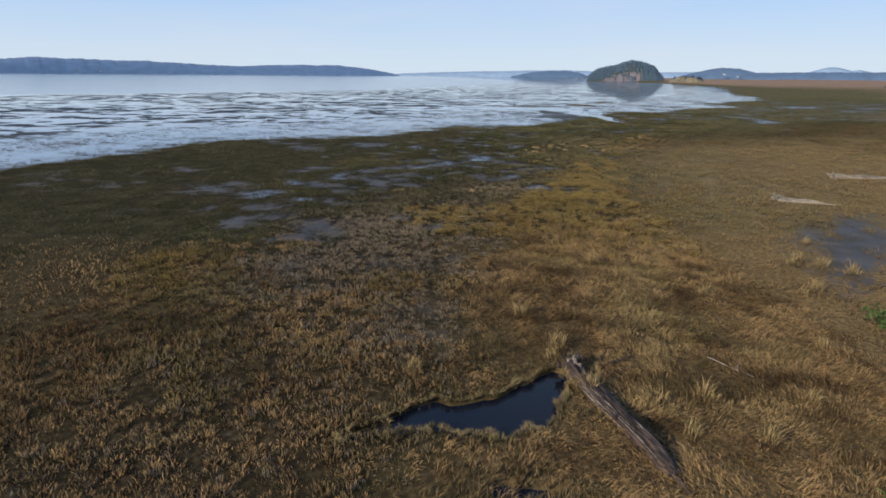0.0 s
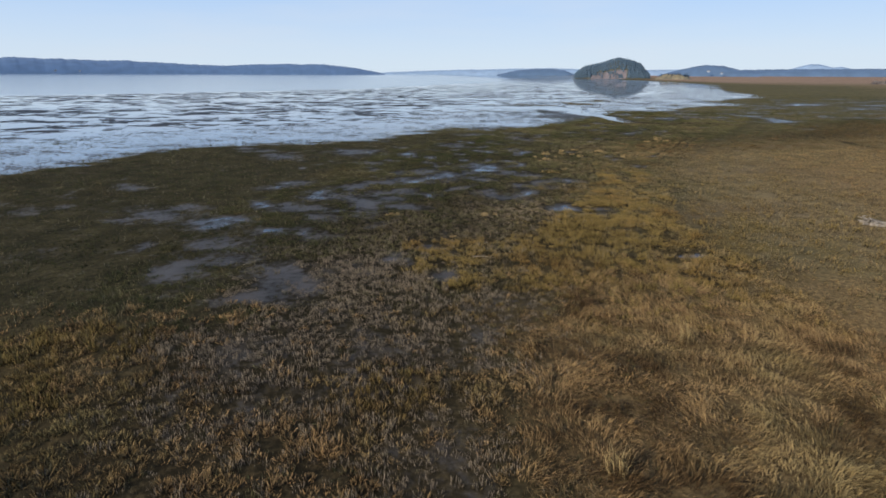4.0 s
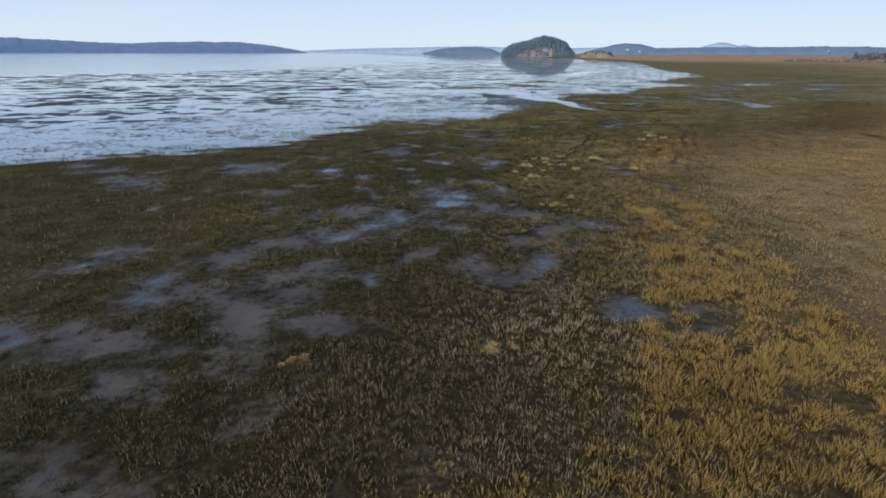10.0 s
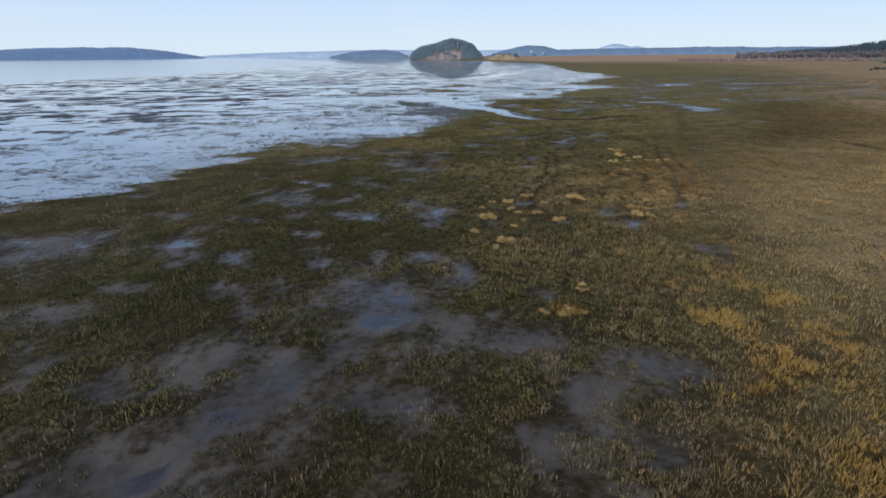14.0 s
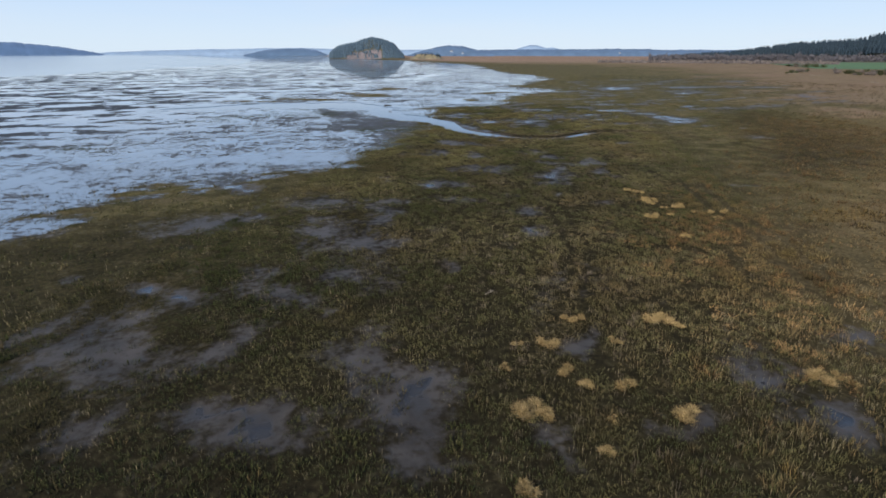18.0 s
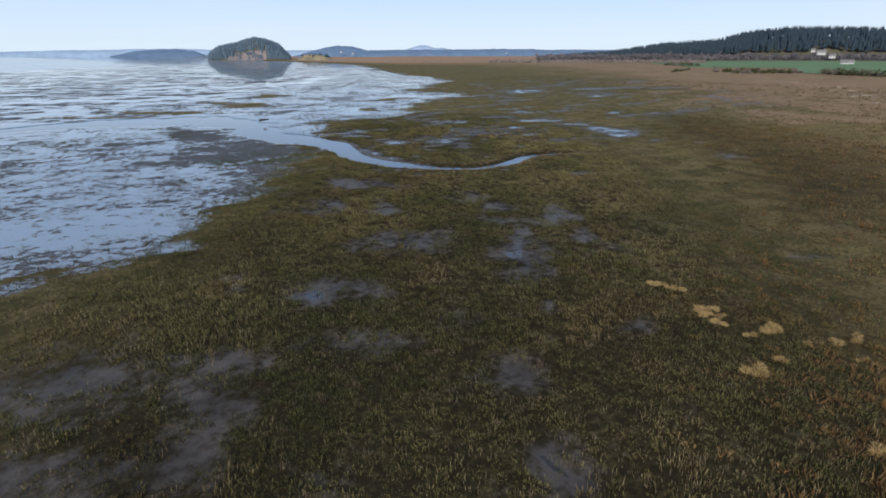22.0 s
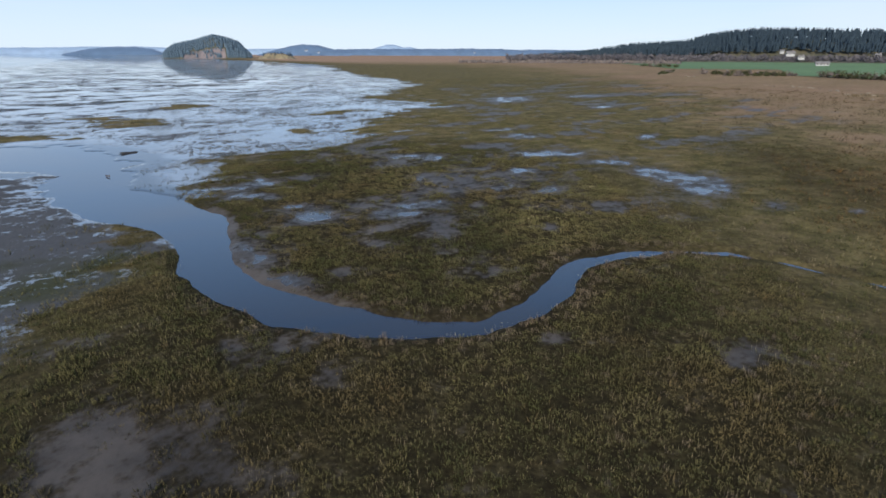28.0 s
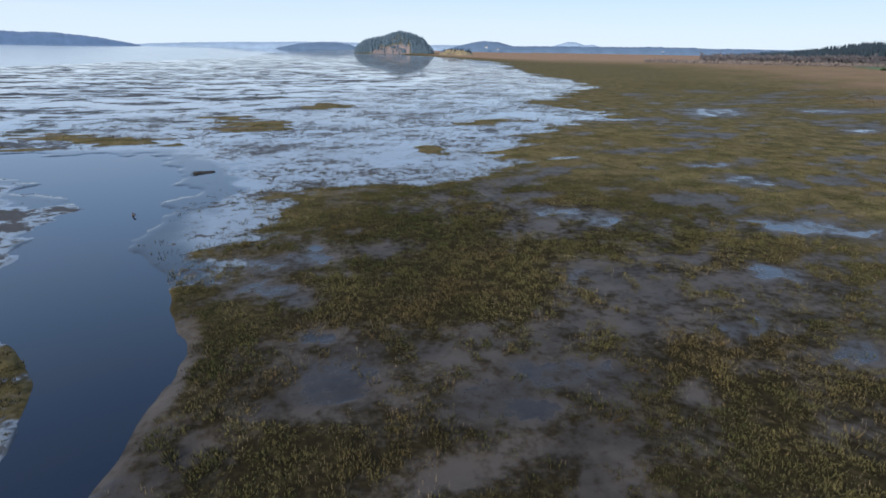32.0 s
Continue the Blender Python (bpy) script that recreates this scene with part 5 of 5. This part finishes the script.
def brush_band(name, label, heads, rs, count, tall, material, rng, size=0.9, lift=None):
    """Leafless scrub as many fine twigs and tufts."""
    h, r = rng.uniform(heads[0], heads[1], count), rng.uniform(rs[0], rs[1], count)
    x, y = 17 + r * np.sin(np.radians(h)), 85 + r * np.cos(np.radians(h))
    heap = fbm(h * 40, r, 16, 13, 3)
    top = tall * np.clip(0.2 + 1.5 * (heap - 0.25), 0.15, 1.4)
    z = rng.uniform(0, 1, count) ** 0.8 * top + (lift(r) if lift else 0.3)
    c = np.stack([x, y, z], 1)
    sc = size * rng.uniform(0.6, 1.5, count)[:, None]
    e1, e2 = rng.normal(0, 1, (count, 3)), rng.normal(0, 1, (count, 3))
    v = np.stack([c - e1 * sc * 0.6, c + e1 * sc * 0.6, c + np.abs(e2) * sc * 0.9], 1).reshape(-1, 3)
    me = mesh_from(name, v, np.arange(3 * count).reshape(-1, 3), material)
    return tagged(new(name, me), label, "shrubs", kind="stuff")


def build_scrub():
    rng = np.random.default_rng(23)
    brush_band("brush", "leafless mauve-grey brush along the foot of the forest", (46.5, 84), (905, 965), 30000, 9, MAT_BRUSH, rng, 1.2, lambda r: 0.05 * (r - 900))
    brush_band("brush", "low dark scrub across the flats", (42, 62), (640, 760), 7000, 3.0, MAT_BARE, rng, 0.9)
    rows = [((310.6, 236), (323, 199), 26, 1.9), ((292, 216), (322, 197), 16, 1.4), ((313.4, 186), (289, 145), 30, 2.6), ((289, 145), (272, 90), 26, 2.8), ((442, 316), (466, 360), 14, 2.4), ((287, 243), (330, 260), 10, 1.3)]
    for (x0, y0), (x1, y1), n, tall in rows:
        for k in range(n):
            t = (k + rng.uniform(0, 0.8)) / n
            h = tall * rng.uniform(0.6, 1.3)
            dark = rng.uniform() < 0.6
            bush = clump("bush", "dark leafless bush in the hedge beside the pasture" if not dark else "dark green bush in the hedge beside the pasture", "bush",
                         x0 + t * (x1 - x0) + rng.normal(0, 0.8), y0 + t * (y1 - y0) + rng.normal(0, 0.8), 0.35, h * rng.uniform(1.3, 2.2), h, MAT_HEDGE if dark else MAT_BARE, rng, 90, 0.42)
            tagged(bush, group="hedge bushes")


def build_islet():
    """Low rock hump with scattered trees and yellow grass beside the island."""
    rng = np.random.default_rng(5)
    cx, cy = polar(24.0, 1150, 0, 0)
    ux, uy = math.cos(radians(24)), -math.sin(radians(24))
    us, ws = np.linspace(-1, 1, 46), np.linspace(-1, 1, 20)
    gu, gw = np.meshgrid(us, ws)
    h = 9.0 * np.clip(1 - (gu + 0.1) ** 2, 0, 1) ** 0.7 * np.clip(1 - gw ** 2, 0, 1) * (0.55 + 0.9 * fbm(gu * 20, gw * 12, 5, 19, 4)) - 0.4
    me = mesh_from("rock_islet", np.stack([(cx + ux * gu * 33 - uy * gw * 18).ravel(), (cy + uy * gu * 33 + ux * gw * 18).ravel(), h.ravel()], 1),
                   [(r * 46 + c, r * 46 + c + 1, r * 46 + c + 47, r * 46 + c + 46) for r in range(19) for c in range(45)],
                   plain("lichen_rock", (0.10, 0.085, 0.06), (0.28, 0.225, 0.13), 0.25, 0.9, 0.6, (1, 1, 1), 0.5), 4)
    tagged(new("rock_islet", me), "low rocky islet with yellow grass and a few trees", "islet", kind="structure")
    spots = [(cx + ux * u * 33 - uy * w * 18, cy + uy * u * 33 + ux * w * 18, 1.6 + 2.4 * (1 - abs(u)), rng.uniform(4.5, 9.5))
             for u, w in zip(rng.uniform(-0.75, 0.7, 90), rng.uniform(-0.5, 0.6, 90))]
    conifers("islet_trees", "scattered small trees on the rock islet", spots, rng, MAT_CONIFER)


flat_field()
build_farm()
build_scrub()
build_islet()


# ---- driftwood, tussocks and small things ----
def tube(bm, pts, radii, sides=12, rough=0.12, seed=0.0, cap=True):
    """A rough limb along points."""
    rings = []
    for k, (p, r) in enumerate(zip(pts, radii)):
        p = Vector(p)
        way = (Vector(pts[min(k + 1, len(pts) - 1)]) - Vector(pts[max(k - 1, 0)])).normalized()
        a = way.orthogonal().normalized()
        if abs(way.z) < 0.9:
            a = way.cross(Vector((0, 0, 1))).normalized()
        b = way.cross(a)
        ring = []
        for j in range(sides):
            t = 2 * math.pi * j / sides
            n = noise.noise(Vector((2 * math.cos(t) + seed, 2 * math.sin(t), 0.10 * k + seed))) + 0.6 * noise.noise(Vector((6 * math.cos(t), 6 * math.sin(t) + seed, 0.10 * k))) - 0.8 * max(0, noise.noise(Vector((5 * math.cos(t) + 7, 5 * math.sin(t), 0.06 * k + seed))))
            ring.append(bm.verts.new(p + (a * math.cos(t) + b * math.sin(t)) * r * (1 + rough * 2 * n)))
        rings.append(ring)
    for r0, r1 in zip(rings, rings[1:]):
        for j in range(sides):
            bm.faces.new((r0[j], r0[(j + 1) % sides], r1[(j + 1) % sides], r1[j]))
    if cap:
        bm.faces.new(rings[0][::-1])
        bm.faces.new(rings[-1])


def driftwood(label, start, end, r0, r1, material, seed, roots=7, prongs=2, base=0.12, group="", name="driftwood_log", knob=False):
    """A stranded trunk from its root end to its broken end, with root stumps and limb stubs."""
    rng = random.Random(seed)
    root = tagged(new(name), label, "log", group)
    length = math.dist(start, end)
    root.matrix_world = pose(*start, base, 0, 0, math.degrees(math.atan2(end[1] - start[1], end[0] - start[0])))
    along, side = Vector((length, 0, 0)), Vector((0, -1, 0))
    n = max(8, int(length / 0.16))
    pts, radii = [], []
    for k in range(n + 1):
        t = k / n
        r = r0 + (r1 - r0) * t
        bend = side * (0.07 * length * math.sin(3.0 * t + seed) * t * (1 - t))
        pts.append(along * t + bend + Vector((0, 0, 0.62 * r)))
        radii.append(r * (1 + 0.25 * max(0, 0.12 - t) / 0.12) * (1 - 0.35 * max(0, t - 0.93) / 0.07))
    bm = bmesh.new()
    tube(bm, pts, radii, 30, 0.26, seed)
    soften(part("trunk", bm, material, root))
    for k in range(roots):
        t = 2 * math.pi * k / roots + rng.uniform(-0.3, 0.3)
        out = (side * math.cos(t) + Vector((0, 0, 1)) * math.sin(t)).normalized()
        if out.z < -0.5:
            out.z *= -0.4
        reach = r0 * rng.uniform(1.3, 2.4)
        w = -along.normalized()
        q = [pts[0] + w * -0.15, pts[0] + out * reach * 0.45 + w * 0.12, pts[0] + out * reach * 0.8 + w * rng.uniform(0.05, 0.4), pts[0] + out * reach + w * rng.uniform(-0.1, 0.6)]
        for v in q:
            v.z = max(v.z, 0.04)
        bm = bmesh.new()
        tube(bm, q, [r0 * 0.45, r0 * 0.30, r0 * 0.18, r0 * 0.05], 8, 0.2, seed + k)
        soften(part("root", bm, material, root))
    if knob:
        for k, (dx, dy, tall) in enumerate(((0.10, 0.10, 0.62), (0.02, 0.02, 0.50), (0.16, -0.02, 0.44), (0.06, 0.20, 0.40), (-0.06, -0.10, 0.34), (0.22, 0.12, 0.30))):
            p = pts[0] + Vector((dx, dy, 0.05))
            bm = bmesh.new()
            tube(bm, [p, p + Vector((0.02 * k - 0.05, 0.03, 0.45 * tall)), p + Vector((0.05 - 0.02 * k, -0.02, 0.75 * tall)), p + Vector((0.03 * k - 0.06, 0.01, tall))], [r0 * 0.42, r0 * 0.30, r0 * 0.22, r0 * 0.04], 8, 0.5, seed + 5 + k)
            part("stump_splint", bm, MAT_STUMP if k % 3 else material, root, "pale torn splint of the broken root")
        for k in range(5):
            t = rng.uniform(-1.2, 1.2)
            bm = bmesh.new()
            q = pts[0] + Vector((0.05, 0, 0.05))
            tube(bm, [q, q + Vector((-0.25, 0.3 * t, 0.12)), q + Vector((-0.52, 0.45 * t, 0.06 + 0.1 * k % 0.2))], [r0 * 0.62, r0 * 0.5, r0 * 0.2], 9, 0.45, seed + 11 + k)
            soften(part("burl", bm, MAT_STUMP if k % 2 else material, root))
    if knob:
        for k in range(46):
            t0 = rng.uniform(0.02, 0.85)
            a, b = int(t0 * n), min(n, int((t0 + rng.uniform(0.12, 0.3)) * n))
            turn = rng.uniform(-0.2, 3.3)
            off = lambda j: pts[j] + (side * math.cos(turn) + Vector((0, 0, 1)) * math.sin(turn)) * radii[j] * 1.02
            bm = bmesh.new()
            tube(bm, [off(a), off((a + b) // 2) + Vector((0, 0, 0.012)), off(b)], [0.006, rng.uniform(0.012, 0.026), 0.004], 6, 0.35, seed + 40 + k)
            part("splinter", bm, MAT_STUMP if k % 2 else material, root)
        bm = bmesh.new()
        tube(bm, [pts[-1] + Vector((-0.3, 0, -0.05)), pts[-1] + Vector((0.3, 0.08, -0.08)), pts[-1] + Vector((0.8, 0.02, -0.11))], [r1 * 0.4, r1 * 0.3, r1 * 0.1], 8, 0.3, seed + 71)
        soften(part("broken_end", bm, material, root))
    for k in range(prongs):
        t = rng.uniform(0.25, 0.9)
        p = pts[int(t * n)]
        out = (side * rng.choice((-1, 1)) + Vector((0, 0, rng.uniform(0.3, 1.0))) + along.normalized() * 0.6).normalized()
        bm = bmesh.new()
        tube(bm, [p, p + out * r0 * 1.2, p + out * r0 * 2.0], [r1 * 0.5, r1 * 0.35, r1 * 0.12], 7, 0.2, seed + 9 + k)
        soften(part("branch_stub", bm, material, root))
    return root


def stick(label, start, end, r, material, seed, base=0.2):
    rng = random.Random(seed)
    root = tagged(new("stick"), label, "stick")
    a, b = Vector((*start, base)), Vector((*end, base + 0.03))
    root.location = a
    d = b - a
    pts = [d * (k / 6) + Vector((rng.uniform(-1, 1), rng.uniform(-1, 1), 0)) * 0.03 * d.length + Vector((0, 0, 0.05)) for k in range(7)]
    bm = bmesh.new()
    tube(bm, pts, [r * (1 - 0.09 * k) for k in range(7)], 7, 0.15, seed)
    soften(part("shaft", bm, material, root))
    bm = bmesh.new()
    tube(bm, [pts[4], pts[4] + Vector((0.1, 0.12, 0.08)) * d.length, pts[4] + Vector((0.13, 0.25, 0.1)) * d.length], [r * 0.5, r * 0.35, r * 0.1], 6, 0.15, seed + 3)
    soften(part("twig", bm, material, root))
    return root


def tussock(name, label, x, y, z, wide, tall, material, rng, count=260, droop=1.3, drift=0.0, heads=1):
    """Drooping straw in one or more mops."""
    pick = rng.integers(0, heads, count)
    big = rng.uniform(0.55, 1.0, heads) if heads > 1 else np.ones(1)
    around, off = rng.uniform(0, 2 * math.pi, heads), 0.5 * wide * np.sqrt(rng.uniform(0.1, 1, heads)) * (heads > 1)
    own = wide * (0.34 if heads > 1 else 0.5) * big[pick]
    out = rng.uniform(0, 2 * math.pi, count)
    r = own * np.sqrt(rng.uniform(0, 1, count)) * rng.uniform(0.5, 1.0, count)
    h = tall * big[pick] * np.sqrt(np.clip(1.05 - (r / own) ** 2, 0.1, 1)) * rng.uniform(0.55, 1.15, count)
    px, py = np.cos(around)[pick] * off[pick] + r * np.cos(out), np.sin(around)[pick] * off[pick] + r * np.sin(out)
    foot = h * rng.uniform(0.0, 0.55, count) * (heads > 1)
    me = blade_mesh(name, px, py, foot, h - foot, 0.016 * rng.uniform(0.6, 1.5, count), droop * (0.3 + 0.9 * r / own) * rng.uniform(0.5, 1.6, count),
                    np.where(rng.uniform(0, 1, count) < drift, 0.4 + rng.normal(0, 0.5, count), out + rng.normal(0, 0.8, count)), np.clip(rng.uniform(0, 0.5, count) + rng.uniform(0, 0.5, heads)[pick], 0, 1), material, rng)
    ob = tagged(new(name, me), label, "grass tussock")
    ob.location = (x, y, z)
    return ob


def scatter_tussocks():
    rng = np.random.default_rng(41)
    masters = [tussock("grass_tussock", "rounded pale straw tussock standing in the olive sedge", 18.3, 78.0, 0.1, 0.42, 0.32, MAT_TUSSOCK, rng, 700, 1.5, 0.25, 2),
               tussock("grass_tussock", "rounded pale straw tussock standing in the olive sedge", 20.9, 76.6, 0.1, 0.58, 0.36, MAT_TUSSOCK, rng, 1100, 1.5, 0.25, 5),
               tussock("grass_tussock", "rounded pale straw tussock standing in the olive sedge", -3.2, 45.8, 0.1, 0.48, 0.33, MAT_TUSSOCK, rng, 900, 1.5, 0.25, 4),
               tussock("grass_tussock", "rounded pale straw tussock standing in the olive sedge", 13.9, 74.1, 0.1, 0.45, 0.30, MAT_TUSSOCK, rng, 800, 1.5, 0.25, 3)]
    for ob in masters:
        tagged(ob, group="straw tussocks")
    first = [(18.0, 78.2), (20.6, 76.9), (21.3, 76.8), (21.2, 76.1), (15.4, 77.5), (16.3, 77.1), (14.4, 76.5), (15.8, 74.7), (16.8, 74.2), (13.7, 74.4), (15.5, 73.1), (12.1, 72.1), (22.7, 71.8), (22.1, 71.9), (22.9, 71.4)]
    second = [(34.3, 92.1), (34.5, 91.2), (33.2, 89.5), (33.6, 89.1), (33.9, 89.4), (32.9, 87.6), (33.8, 87.4), (33.9, 86.1), (34.6, 85.7), (35.4, 85.3), (30.7, 86.5), (33.9, 84.6), (29.4, 83.0), (34.5, 91.7), (32.9, 88.7)]
    third = [(-2.9, 45.8), (-2.6, 45.9), (4.0, 45.6), (3.3, 45.5), (0.9, 40.4), (14.4, 72.3), (12.1, 69.4), (12.9, 70.1), (18.5, 76.3), (13.5, 64.1), (10.8, 62.3), (11.5, 62.0), (12.1, 62.0), (32.0, 86.3), (15.8, 75.5), (17.3, 72.4), (13.3, 63.7)]
    for k, (x, y) in enumerate(first + second + third):
        copy_thing(masters[k % 4], pose(x, y, 0.08, 0, 0, float(rng.uniform(0, 360))) @ Matrix.Scale(float(rng.uniform(0.7, 1.15)), 4))
    tall = [tussock("tall_grass_tuft", "tall upright pale grass tuft in brown thatch", 4.4, 17.6, 0.12, 0.75, 0.85, MAT_TUSSOCK, rng, 130, 0.5, 0.6),
            tussock("tall_grass_tuft", "tall upright pale grass tuft in brown thatch", 7.0, 12.6, 0.12, 0.65, 0.7, MAT_TUSSOCK, rng, 110, 0.7, 0.6)]
    for ob in tall:
        tagged(ob, group="tall tufts")
    for k, (x, y) in enumerate([(19.3, 27.2), (18.6, 26.6), (19.8, 26.2), (16.4, 22.6), (17.3, 22.9), (21.7, 30.4), (20.6, 25.2), (12.1, 22.5), (8.2, 14.4), (11.3, 14.2), (3.6, 20.4), (-0.7, 16.1), (4.9, 14.7), (14.0, 17.5), (8.4, 26.9), (9.0, 12.3)]):
        copy_thing(tall[k % 2], pose(x, y, 0.12, 0, 0, float(rng.uniform(0, 360))))
    for x, y, size in ((4.25, 15.75, 0.6), (4.75, 15.1, 0.7), (4.35, 15.25, 0.5), (4.15, 16.9, 0.8)):
        copy_thing(tall[0], pose(x, y, 0.10, 0, 0, float(rng.uniform(0, 360))) @ Matrix.Scale(size, 4))


def scatter_wood():
    driftwood("grey-brown weathered driftwood log with a root stump beside the dark pool", (4.6, 16.0), (5.85, 11.0), 0.27, 0.25, MAT_WOOD, 2, 9, 2, knob=True)
    driftwood("bleached driftwood log with a tangled root in the straw grass", (27.2, 42.2), (31.6, 40.4), 0.28, 0.07, MAT_PALEWOOD, 5, 10, 2)
    driftwood("long bleached driftwood log with a root end", (38.8, 52.3), (45.6, 51.6), 0.32, 0.18, MAT_PALEWOOD, 8, 9, 3)
    stick("thin grey stick lying on brown thatch", (9.5, 16.9), (10.3, 15.5), 0.022, MAT_STUMP, 3)
    # added dark stick, laid along the line of the stump's cast shadow
    stick("dark stick added in place of the root stump's shadow", (5.6, 16.3), (6.9, 16.9), 0.035, MAT_WOOD, 4)
    stick("pale stick among olive sedge", (1.6, 36.5), (2.4, 36.4), 0.03, MAT_PALEWOOD, 6)
    stick("small pale stick in the sedge", (16.4, 81.2), (16.8, 81.3), 0.03, MAT_PALEWOOD, 7)
    driftwood("short dark log on the wet tidal flat", (43.3, 162.5), (44.7, 162.8), 0.11, 0.07, MAT_WETWOOD, 11, 3, 1, 0.02)
    stick("dark stick standing in the shallows", (40.1, 152.3), (40.25, 151.6), 0.06, MAT_WOOD, 12, 0.02)
    rng = random.Random(19)
    line = [(213, 155), (208, 150), (194, 139), (166, 129), (159, 125), (165, 124.6), (156, 115.4), (146, 115.6), (222, 173), (221, 163), (274, 221), (287, 244), (183, 133), (172, 121), (200, 144), (150, 108)]
    line = line + [(x + rng.uniform(-7, 7), y + rng.uniform(-5, 5)) for x, y in line + line[:10]]
    for k, (x, y) in enumerate(line):
        t, n = rng.uniform(-0.9, 0.9), rng.uniform(1.0, 2.8)
        driftwood("bleached driftwood log stranded along the marsh edge", (x, y), (x + n * math.cos(t), y + n * math.sin(t)), rng.uniform(0.10, 0.20), 0.07, MAT_PALEWOOD, 30 + k, 4, 1, 0.36, "stranded logs")


def scatter_shrubs():
    rng = np.random.default_rng(77)
    for x, y, w, h in ((18.3, 19.2, 2.6, 0.8), (20.2, 20.3, 2.2, 0.7), (10.8, 9.8, 1.2, 0.4), (22.5, 23.5, 2.0, 0.6)):
        clump("bramble", "low bright green bramble in brown grass", "shrub", x, y, 0.1, w, h, MAT_SHRUB, rng, 700, 0.085)


scatter_tussocks()
scatter_wood()
scatter_shrubs()
